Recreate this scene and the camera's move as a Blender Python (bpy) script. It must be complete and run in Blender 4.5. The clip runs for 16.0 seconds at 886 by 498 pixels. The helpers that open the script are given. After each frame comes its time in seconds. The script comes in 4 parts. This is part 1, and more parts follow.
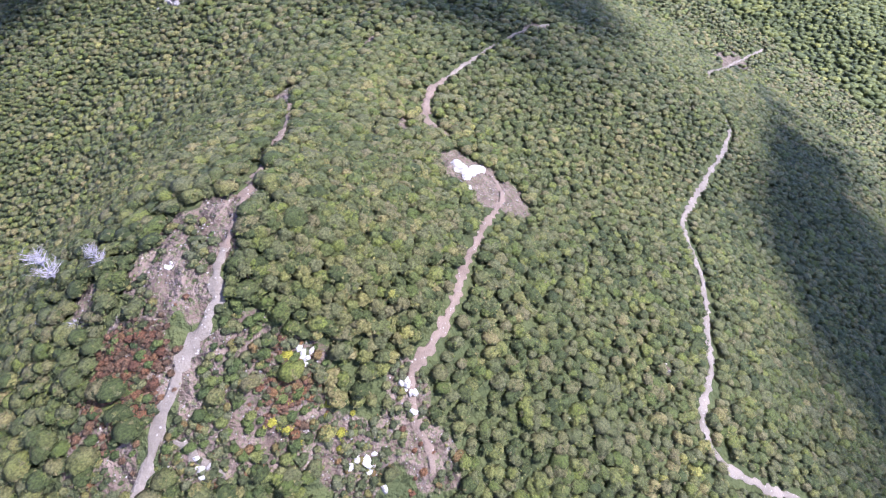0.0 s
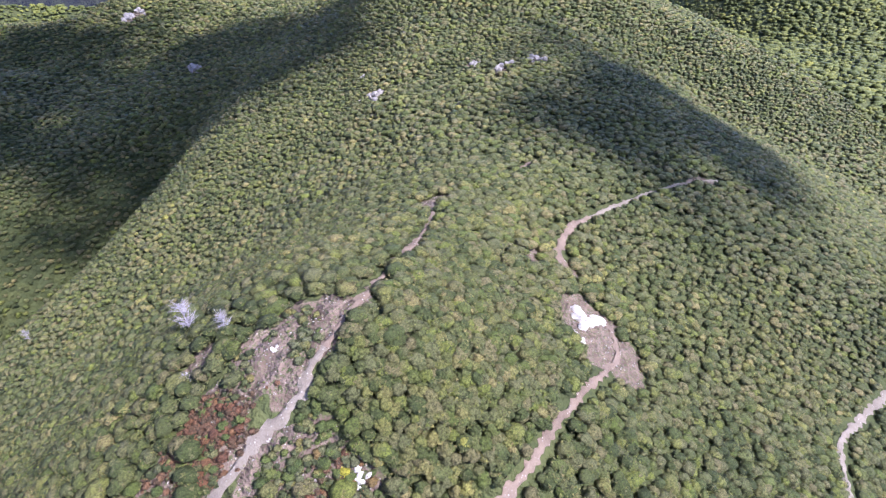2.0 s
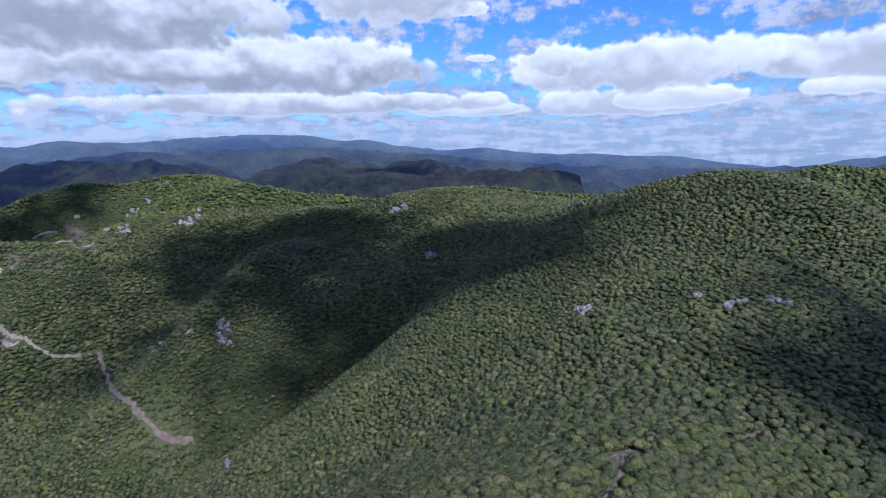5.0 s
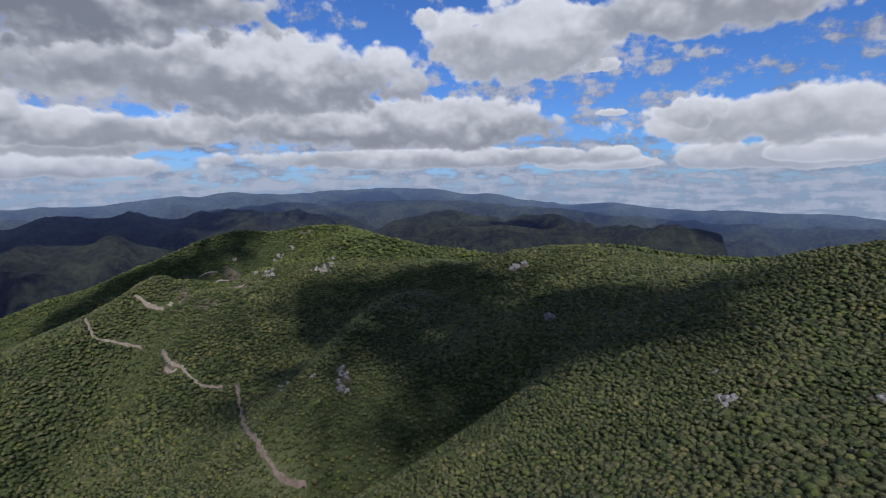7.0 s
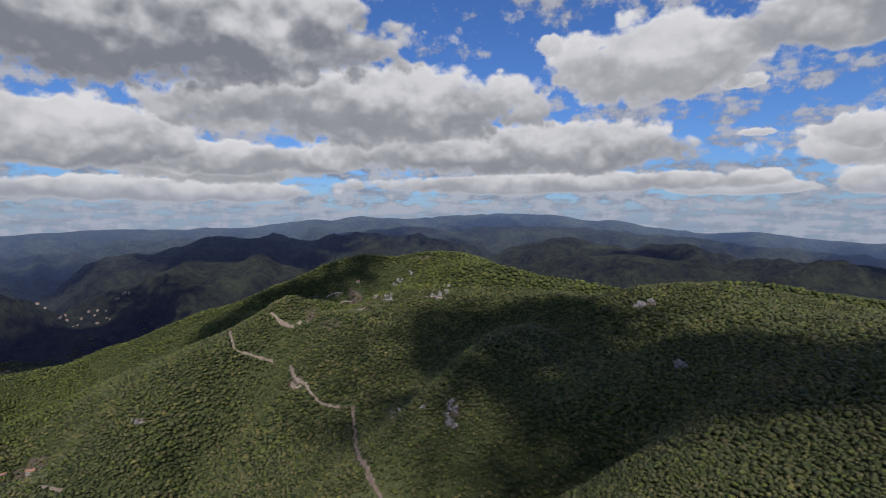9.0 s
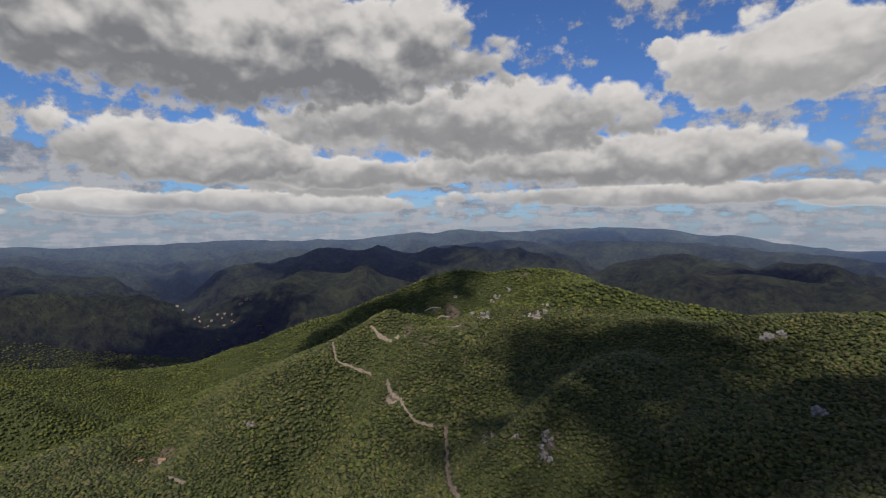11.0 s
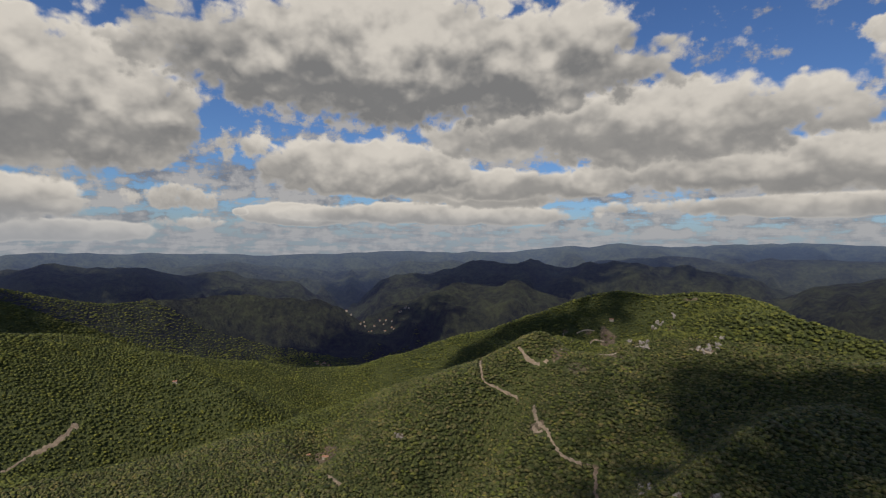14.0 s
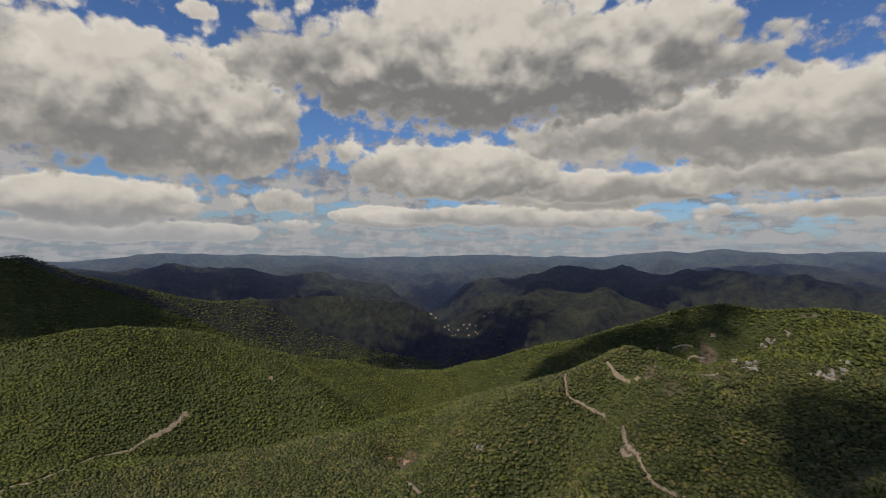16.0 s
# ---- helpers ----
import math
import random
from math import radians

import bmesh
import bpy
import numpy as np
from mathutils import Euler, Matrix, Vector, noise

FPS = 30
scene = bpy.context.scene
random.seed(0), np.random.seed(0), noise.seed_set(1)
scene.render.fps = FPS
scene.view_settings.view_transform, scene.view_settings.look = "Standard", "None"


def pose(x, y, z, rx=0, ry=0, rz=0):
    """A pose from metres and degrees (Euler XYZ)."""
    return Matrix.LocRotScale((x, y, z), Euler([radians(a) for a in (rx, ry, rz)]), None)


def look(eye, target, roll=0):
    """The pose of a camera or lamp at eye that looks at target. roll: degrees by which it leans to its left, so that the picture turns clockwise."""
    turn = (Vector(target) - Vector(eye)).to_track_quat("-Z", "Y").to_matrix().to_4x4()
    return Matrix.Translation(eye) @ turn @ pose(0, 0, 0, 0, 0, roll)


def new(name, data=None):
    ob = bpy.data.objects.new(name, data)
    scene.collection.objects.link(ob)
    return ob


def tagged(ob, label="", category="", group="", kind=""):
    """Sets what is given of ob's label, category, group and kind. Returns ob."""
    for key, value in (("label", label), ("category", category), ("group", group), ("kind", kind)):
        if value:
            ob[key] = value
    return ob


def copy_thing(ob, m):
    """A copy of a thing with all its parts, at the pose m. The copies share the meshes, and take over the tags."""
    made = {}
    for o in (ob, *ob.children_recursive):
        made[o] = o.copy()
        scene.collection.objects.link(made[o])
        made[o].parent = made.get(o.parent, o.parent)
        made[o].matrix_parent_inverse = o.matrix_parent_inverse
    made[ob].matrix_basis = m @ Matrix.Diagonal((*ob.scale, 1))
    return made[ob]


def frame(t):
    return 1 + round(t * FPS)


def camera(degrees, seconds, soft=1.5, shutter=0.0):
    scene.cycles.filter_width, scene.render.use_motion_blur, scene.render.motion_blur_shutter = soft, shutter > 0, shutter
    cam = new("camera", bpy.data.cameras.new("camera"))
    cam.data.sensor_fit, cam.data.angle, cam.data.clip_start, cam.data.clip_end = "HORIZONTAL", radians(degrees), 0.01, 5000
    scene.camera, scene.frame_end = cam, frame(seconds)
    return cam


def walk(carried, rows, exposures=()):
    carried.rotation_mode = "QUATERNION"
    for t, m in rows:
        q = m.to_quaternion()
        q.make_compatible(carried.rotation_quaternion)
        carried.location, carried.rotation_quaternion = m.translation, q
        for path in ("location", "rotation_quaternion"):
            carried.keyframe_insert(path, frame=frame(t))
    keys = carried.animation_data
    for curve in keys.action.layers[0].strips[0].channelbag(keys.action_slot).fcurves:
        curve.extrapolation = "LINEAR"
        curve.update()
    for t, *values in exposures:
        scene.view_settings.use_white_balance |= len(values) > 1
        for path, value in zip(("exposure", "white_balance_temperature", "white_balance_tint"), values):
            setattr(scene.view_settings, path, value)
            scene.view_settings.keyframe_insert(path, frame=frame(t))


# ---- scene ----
import functools

# ---------------------------------------------------------------- camera
PATH = [  # seconds, x, y, z, turns in degrees
    (0, -32.71, -29.70, 484.65, 43.37, 4.43, -65.22),
    (0.5, -28.80, -29.91, 487.17, 45.21, 3.31, -53.79),
    (1, -26.38, -30.10, 489.10, 47.21, 3.14, -50.54),
    (1.5, -24.41, -29.91, 490.75, 50.52, 2.75, -47.16),
    (2, -22.35, -29.55, 492.28, 55.02, 2.48, -44.20),
    (2.5, -20.42, -29.01, 493.94, 59.81, 2.22, -40.82),
    (3, -18.61, -28.27, 495.57, 64.28, 2.03, -36.28),
    (3.5, -16.77, -27.16, 497.04, 68.34, 1.92, -31.39),
    (4, -15.13, -25.79, 498.43, 71.83, 1.66, -26.81),
    (6.5, -8.25, -15.59, 505.99, 82.21, 0.85, -8.36),
    (7, -7.21, -13.12, 507.72, 83.32, 0.75, -4.84),
    (7.5, -6.41, -10.31, 509.58, 84.25, 0.60, -1.57),
    (8, -5.64, -7.31, 511.61, 85.06, 0.45, 1.83),
    (8.5, -4.91, -3.93, 513.72, 85.66, 0.32, 5.42),
    (9, -4.29, -0.41, 515.91, 86.23, 0.16, 8.66),
    (11.5, -1.62, 16.28, 527.39, 87.97, -0.29, 22.69),
    (12, -1.34, 19.49, 529.85, 88.21, -0.45, 25.22),
    (12.5, -1.30, 22.47, 532.42, 88.36, -0.57, 28.07),
    (13, -1.53, 25.32, 534.94, 88.49, -0.65, 31.24),
    (13.5, -1.92, 28.19, 537.34, 88.56, -0.76, 34.58),
    (14, -2.48, 31.18, 539.59, 88.76, -0.77, 37.71),
    (14.5, -3.31, 34.31, 541.69, 88.71, -0.86, 40.24),
    (15, -4.37, 37.59, 543.77, 88.81, -0.90, 43.10),
    (15.5, -5.61, 40.85, 545.88, 88.79, -1.00, 45.79),
    (16, -7.03, 44.11, 547.99, 88.91, -1.11, 47.52),
]
EXPOSURES = [  # seconds, stops, kelvin, tint
    (0.0, 1.62, 5450, 28), (1.0, 1.62, 5850, 27), (2.5, 1.48, 5400, 28), (4.2, 0.72, 4900, 22),
    (6.3, -0.25, 5500, 16), (9.2, -0.32, 6150, 15), (11.3, -0.38, 6650, 13), (16.0, -0.47, 7200, 12),
]
cam = camera(83.1, 16.0, soft=1.15)
walk(cam, [(t, pose(*p)) for t, *p in PATH], EXPOSURES)

# ---------------------------------------------------------------- sky and sun
SUN_AZIMUTH, SUN_HEIGHT = 165.0, 50.0   # degrees clockwise from +y, degrees over the horizon
SUN_WAY = Vector((math.sin(radians(SUN_AZIMUTH)) * math.cos(radians(SUN_HEIGHT)),
                  math.cos(radians(SUN_AZIMUTH)) * math.cos(radians(SUN_HEIGHT)), math.sin(radians(SUN_HEIGHT))))

sun = new("sun", bpy.data.lights.new("sun", "SUN"))
sun.data.energy, sun.data.angle, sun.data.color = 4.6, radians(0.55), (1.0, 0.95, 0.86)
sun.matrix_world = look(SUN_WAY * 3000, (0, 0, 0))


class Nodes:
    """Short hand for a node tree."""

    def __init__(self, tree):
        self.tree = tree
        tree.nodes.clear()

    def add(self, kind):
        return self.tree.nodes.new(kind)

    def put(self, socket, value):
        if isinstance(value, bpy.types.NodeSocket):
            self.tree.links.new(value, socket)
        elif value is not None:
            socket.default_value = value

    def math(self, kind, a, b=None, c=None, clamp=False):
        node = self.add("ShaderNodeMath")
        node.operation, node.use_clamp = kind, clamp
        for socket, value in zip(node.inputs, (a, b, c)):
            self.put(socket, value)
        return node.outputs[0]

    def vmath(self, kind, a, b=None, scale=None):
        node = self.add("ShaderNodeVectorMath")
        node.operation = kind
        self.put(node.inputs[0], a)
        self.put(node.inputs[1], b)
        if scale is not None:
            self.put(node.inputs["Scale"], scale)
        return node.outputs["Value" if kind in ("LENGTH", "DOT_PRODUCT", "DISTANCE") else "Vector"]

    def ramp(self, value, low, high, a=0.0, b=1.0, smooth=True):
        node = self.add("ShaderNodeMapRange")
        node.interpolation_type = "SMOOTHSTEP" if smooth else "LINEAR"
        for socket, v in zip(node.inputs, (value, low, high, a, b)):
            self.put(socket, v)
        return node.outputs[0]

    def mix(self, factor, a, b, blend="MIX"):
        node = self.add("ShaderNodeMix")
        node.data_type, node.blend_type = "RGBA", blend
        self.put(node.inputs["Factor"], factor)
        self.put(node.inputs[6], (*a, 1) if isinstance(a, tuple) and len(a) == 3 else a)
        self.put(node.inputs[7], (*b, 1) if isinstance(b, tuple) and len(b) == 3 else b)
        return node.outputs[2]

    def noise(self, vector, scale, detail=3.0, rough=0.55, distortion=0.0):
        node = self.add("ShaderNodeTexNoise")
        self.put(node.inputs["Vector"], vector)
        for key, value in (("Scale", scale), ("Detail", detail), ("Roughness", rough), ("Distortion", distortion)):
            self.put(node.inputs[key], value)
        return node.outputs["Fac"]

    def add_colour_noise(self, vector, scale):
        node = self.add("ShaderNodeTexNoise")
        self.put(node.inputs["Vector"], vector)
        self.put(node.inputs["Scale"], scale)
        return node.outputs["Color"]

    def voronoi(self, vector, scale, feature="F1", out="Distance"):
        node = self.add("ShaderNodeTexVoronoi")
        node.feature = feature
        self.put(node.inputs["Vector"], vector)
        self.put(node.inputs["Scale"], scale)
        return node.outputs[out]

    def join(self, x, y, z):
        node = self.add("ShaderNodeCombineXYZ")
        for socket, value in zip(node.inputs, (x, y, z)):
            self.put(socket, value)
        return node.outputs[0]


# Heaped clouds, the farthest first: azimuth and elevation of the middle, half width and half height in degrees, how dark the base is
CLOUDS = [
    (-80.3, 0.2, 10.9, 1.1, 0.5), (-64.8, 1.2, 3.9, 0.9, 0.5), (-53.5, 2.3, 5.1, 1.1, 0.6), (-59.9, 2.5, 0.8, 0.5, 0.2), (-38.6, 2.6, 13.2, 1.2, 0.6),
    (22.0, 2.7, 6.6, 0.7, 0.3), (-83.0, 2.8, 8.7, 2.2, 0.7), (38.7, 3.0, 10.3, 1.4, 0.45), (43.2, 3.1, 6.0, 1.0, 0.2), (3.6, 3.5, 18.6, 1.1, 0.6),
    (62.6, 3.5, 7.5, 1.1, 0.3), (-65.4, 3.8, 5.0, 2.0, 0.6), (-32.5, 5.3, 8.5, 2.0, 0.6), (32.3, 5.5, 4.4, 1.0, 0.3), (-30.4, 5.9, 11.1, 1.6, 0.7),
    (62, 6, 12, 2.0, 0.5), (38.7, 6.3, 9.8, 2.6, 0.45), (65.8, 6.4, 5.9, 1.0, 0.3), (-2.0, 7.1, 18.1, 2.9, 0.75), (-48.5, 7.2, 8.6, 2.8, 0.8),
    (31.8, 7.4, 4.3, 2.0, 0.4), (-45.8, 7.4, 9.3, 3.0, 0.8), (23.1, 7.9, 2.1, 0.5, 0.15), (82, 8, 14, 3.0, 0.6), (-60.0, 9.6, 3.4, 2.8, 0.5),
    (-16.9, 11.7, 18.2, 4.0, 0.75), (-78.1, 11.8, 13.9, 6.6, 0.85), (22.3, 12.7, 3.3, 0.8, 0.15), (-91.2, 14.5, 3.9, 7.5, 1.0), (13.5, 15.3, 8.5, 3.9, 0.5),
    (32.1, 17.3, 9.5, 3.1, 0.7), (3.0, 17.9, 2.0, 1.3, 0.3), (-71.1, 18.4, 2.3, 1.0, 0.2), (-42.3, 18.7, 24.9, 6.4, 1.0), (-175, 20, 24, 8, 0.8),
    (-73.8, 21.8, 2.3, 1.3, 0.2), (125, 25, 22, 9, 0.8), (-140, 30, 25, 9, 0.8), (95, 40, 25, 10, 0.7), (-60, 45, 25, 9, 0.9),
]


def build_sky():
    world = bpy.data.worlds.new("sky")
    scene.world, world.use_nodes = world, True
    n = Nodes(world.node_tree)
    way = n.vmath("NORMALIZE", n.add("ShaderNodeTexCoord").outputs["Generated"])
    parts = n.add("ShaderNodeSeparateXYZ")
    n.put(parts.inputs[0], way)
    x, y, z = parts.outputs
    sky = n.add("ShaderNodeTexSky")
    sky.sky_type, sky.sun_disc, sky.sun_elevation, sky.sun_rotation = "NISHITA", False, radians(SUN_HEIGHT), radians(SUN_AZIMUTH)
    sky.air_density, sky.dust_density, sky.ozone_density = 1.0, 0.5, 3.0
    azimuth = n.math("MULTIPLY", n.math("ARCTAN2", x, y), 180 / math.pi)
    lift = n.math("MULTIPLY", n.math("ARCSINE", z), 180 / math.pi)

    def projected(lower):
        """The way, spread out like a cloud layer seen from below."""
        far = n.math("DIVIDE", 1.0, n.math("ADD", n.math("MAXIMUM", z, -0.05), lower))
        return n.join(n.math("MULTIPLY", x, far), n.math("MULTIPLY", y, far), n.math("MULTIPLY", z, 2.0))

    heap, row = n.vmath("MULTIPLY", way, (1.0, 1.0, 1.3)), projected(0.19)
    over = n.vmath("MULTIPLY", n.vmath("ADD", way, (0.004, -0.003, 0.022)), (1.0, 1.0, 1.3))
    billow = n.add("ShaderNodeTexVoronoi")
    billow.feature = "SMOOTH_F1"
    n.put(billow.inputs["Vector"], n.vmath("ADD", heap, n.vmath("SCALE", n.add_colour_noise(heap, 14.0), None, 0.05)))
    for key, value in (("Scale", 19.0), ("Detail", 2.0), ("Roughness", 0.5), ("Smoothness", 0.35)):
        n.put(billow.inputs[key], value)
    puff = n.math("ADD", n.math("MULTIPLY", n.noise(heap, 10.5, 5.0, 0.52), 0.75), n.math("MULTIPLY", n.math("SUBTRACT", 0.85, billow.outputs["Distance"]), 0.42))
    crisp = n.math("SUBTRACT", puff, 0.52)
    broad = n.math("SUBTRACT", n.noise(heap, 5.2, 4.0, 0.5), 0.5)
    relief = n.math("SUBTRACT", n.noise(heap, 11.0, 3.0, 0.5), n.noise(over, 11.0, 3.0, 0.5))
    curl = n.math("SUBTRACT", n.noise(way, 34.0, 6.0, 0.62), 0.5)

    dark, bright = (2.6, 2.75, 2.95), (9.2, 9.1, 8.7)
    tone = n.ramp(n.noise(n.vmath("ADD", heap, (3.7, 1.9, 0.6)), 12.0, 5.0, 0.6), 0.32, 0.68, -0.06, 0.04)
    colour = n.mix(1.0, sky.outputs[0], (0.60, 0.90, 1.35), "MULTIPLY")
    # thin veils and the rows of small clouds towards the horizon
    streak = n.noise(row, 2.8, 7.0, 0.6)
    under = n.noise(n.vmath("ADD", row, (0.0, 0.0, 0.35)), 2.8, 4.0, 0.5)
    cover = n.ramp(n.math("MULTIPLY_ADD", curl, 0.55, n.math("ADD", streak, n.ramp(lift, 2.0, 20.0, 0.09, -0.06))), 0.46, 0.62)
    shade = n.ramp(n.math("ADD", n.math("SUBTRACT", streak, under), n.math("MULTIPLY", curl, 1.1)), -0.16, 0.14, smooth=False)
    colour = n.mix(n.math("MULTIPLY", cover, 0.92), colour, n.mix(shade, (2.5, 2.75, 3.3), (5.6, 5.7, 5.9)))
    for az, el, wide, tall, base in CLOUDS:
        a = n.math("DIVIDE", n.math("SUBTRACT", azimuth, float(az)), float(wide))
        e = n.math("DIVIDE", n.math("SUBTRACT", lift, float(el)), float(tall))
        below = n.math("MINIMUM", e, 0.0)
        q = n.math("ADD", n.math("MULTIPLY", a, a), n.math("MULTIPLY", e, e))
        q = n.math("ADD", q, n.math("MULTIPLY", n.math("MULTIPLY", below, below), 0.7))
        body = n.math("MULTIPLY_ADD", crisp, 2.3, n.math("MULTIPLY_ADD", broad, 1.6, n.math("MULTIPLY_ADD", curl, 1.0 if wide > 5 else 2.2, n.math("SUBTRACT", 2.05 if wide > 5 else 1.3, q))))
        mask = n.ramp(body, -0.05, 0.5)
        lit = n.math("MULTIPLY_ADD", relief, 2.6, n.math("MULTIPLY_ADD", crisp, 1.5, n.math("MULTIPLY_ADD", curl, 0.35, n.math("MULTIPLY_ADD", broad, 1.2, e))))
        lit = n.ramp(lit, -0.9, 0.75, max(0.0, 0.78 - 0.8 * base), 1.0)
        rim = n.ramp(body, 0.1, 0.9, 0.28, 0.0)
        lit = n.math("ADD", n.math("ADD", n.math("MULTIPLY", lit, 0.88), tone), rim, clamp=True)
        colour = n.mix(mask, colour, n.mix(lit, dark, bright))
    colour = n.mix(n.ramp(lift, -1.0, 4.5, 0.5, 0.0), colour, (4.3, 5.0, 6.1))
    back = n.add("ShaderNodeBackground")
    n.put(back.inputs["Color"], colour)
    n.put(back.inputs["Strength"], 0.095)
    n.put(n.add("ShaderNodeOutputWorld").inputs[0], back.outputs[0])


build_sky()

# ---------------------------------------------------------------- materials
def material(name):
    m = bpy.data.materials.new(name)
    m.use_nodes = True
    n = Nodes(m.node_tree)
    shader = n.add("ShaderNodeBsdfPrincipled")
    n.put(n.add("ShaderNodeOutputMaterial").inputs[0], shader.outputs[0])
    place = n.add("ShaderNodeNewGeometry").outputs["Position"]
    return m, n, shader, place


def bump(n, shader, value, strength, distance):
    node = n.add("ShaderNodeBump")
    n.put(node.inputs["Height"], value)
    n.put(node.inputs["Strength"], strength)
    n.put(node.inputs["Distance"], distance)
    n.put(shader.inputs["Normal"], node.outputs[0])


def colours(n, value, stops):
    node = n.add("ShaderNodeValToRGB")
    n.put(node.inputs[0], value)
    ramp = node.color_ramp
    while len(ramp.elements) < len(stops):
        ramp.elements.new(0.5)
    for element, (at, rgb) in zip(ramp.elements, stops):
        element.position, element.color = at, (*rgb, 1)
    return node.outputs[0]


def leaf_material(name, stops, by="island", grain=2.2, sheen=0.6):
    """Leaves: hue by tree, mottled by clump."""
    m, n, shader, place = material(name)
    if by == "island":
        pick = n.add("ShaderNodeNewGeometry").outputs["Random Per Island"]
    else:
        pick = n.add("ShaderNodeObjectInfo").outputs["Random"]
    stand = n.noise(place, 0.021, 3.0, 0.6)
    value = n.math("ADD", n.math("MULTIPLY", pick, 0.8), n.math("MULTIPLY", n.ramp(stand, 0.3, 0.7), 0.2))
    base = colours(n, value, stops)
    mottle = n.ramp(n.noise(place, grain, 4.0, 0.65), 0.30, 0.70, 0.50, 1.55)
    tone = n.add("ShaderNodeHueSaturation")
    n.put(tone.inputs["Color"], base)
    n.put(tone.inputs["Value"], mottle)
    n.put(shader.inputs["Base Color"], tone.outputs[0])
    n.put(shader.inputs["Roughness"], sheen)
    n.put(shader.inputs["Specular IOR Level"], 0.22)
    bump(n, shader, n.noise(place, grain * 1.6, 5.0, 0.7), 1.0, 0.9)
    return m


OAK = [(0.0, (0.038, 0.050, 0.018)), (0.22, (0.069, 0.086, 0.026)), (0.40, (0.124, 0.124, 0.054)), (0.52, (0.084, 0.108, 0.024)), (0.66, (0.147, 0.130, 0.060)), (0.80, (0.128, 0.150, 0.030)), (0.92, (0.200, 0.168, 0.070)), (1.0, (0.242, 0.240, 0.048))]
WOOD = [(0.0, (0.039, 0.052, 0.013)), (0.4, (0.078, 0.093, 0.020)), (0.75, (0.111, 0.122, 0.028)), (1.0, (0.167, 0.168, 0.029))]
leaf_near = leaf_material("oak_leaves", OAK)
leaf_object = leaf_material("oak_crown", OAK, "object")
leaf_far = leaf_material("far_leaves", WOOD, grain=0.9)
shrub_green = leaf_material("shrub_leaves", [(0.0, (0.05, 0.07, 0.025)), (0.5, (0.10, 0.13, 0.035)), (1.0, (0.17, 0.18, 0.05))], "object", 3.0)
shrub_red = leaf_material("autumn_leaves", [(0.0, (0.11, 0.055, 0.033)), (0.5, (0.17, 0.08, 0.042)), (1.0, (0.22, 0.13, 0.05))], "object", 3.0)
shrub_yellow = leaf_material("yellow_leaves", [(0.0, (0.22, 0.22, 0.03)), (1.0, (0.36, 0.33, 0.04))], "object", 3.0)


def soil_material(name, dark, light, pebbles, scale=1.0):
    m, n, shader, place = material(name)
    patch = n.ramp(n.noise(place, 0.16 * scale, 5.0, 0.6), 0.32, 0.68)
    grit = n.ramp(n.noise(place, 2.6 * scale, 6.0, 0.7), 0.3, 0.7)
    stone = n.ramp(n.voronoi(place, 1.1 * scale), 0.18, 0.30, 1.0, 0.0)
    stone = n.math("MULTIPLY", stone, n.ramp(n.noise(place, 0.4 * scale, 2.0), 0.48, 0.62))
    base = n.mix(n.math("ADD", n.math("MULTIPLY", patch, 0.6), n.math("MULTIPLY", grit, 0.4)), dark, light)
    base = n.mix(stone, base, pebbles)
    n.put(shader.inputs["Base Color"], base)
    n.put(shader.inputs["Roughness"], 0.95)
    bump(n, shader, n.math("ADD", grit, stone), 0.7, 0.25)
    return m


track_soil = soil_material("track_soil", (0.13, 0.106, 0.082), (0.25, 0.212, 0.170), (0.34, 0.31, 0.27))
road_soil = soil_material("road_soil", (0.15, 0.112, 0.078), (0.31, 0.245, 0.178), (0.38, 0.33, 0.27))
rocky_soil = soil_material("rocky_soil", (0.11, 0.077, 0.056), (0.22, 0.163, 0.122), (0.33, 0.29, 0.25))
bare_soil = soil_material("bare_soil", (0.16, 0.10, 0.065), (0.36, 0.27, 0.19), (0.55, 0.51, 0.46))


def rock_material(name, dark, light):
    m, n, shader, place = material(name)
    big = n.ramp(n.noise(place, 0.35, 6.0, 0.65), 0.3, 0.7)
    stain = n.ramp(n.noise(place, 1.7, 5.0, 0.7), 0.45, 0.7)
    base = n.mix(big, dark, light)
    n.put(shader.inputs["Base Color"], n.mix(n.math("MULTIPLY", stain, 0.6), base, (0.14, 0.125, 0.11)))
    n.put(shader.inputs["Roughness"], 0.9)
    bump(n, shader, n.noise(place, 2.2, 7.0, 0.7), 0.9, 0.3)
    return m


granite = rock_material("granite", (0.13, 0.118, 0.106), (0.32, 0.29, 0.262))
pale_rock = rock_material("pale_rock", (0.34, 0.315, 0.285), (0.62, 0.59, 0.55))


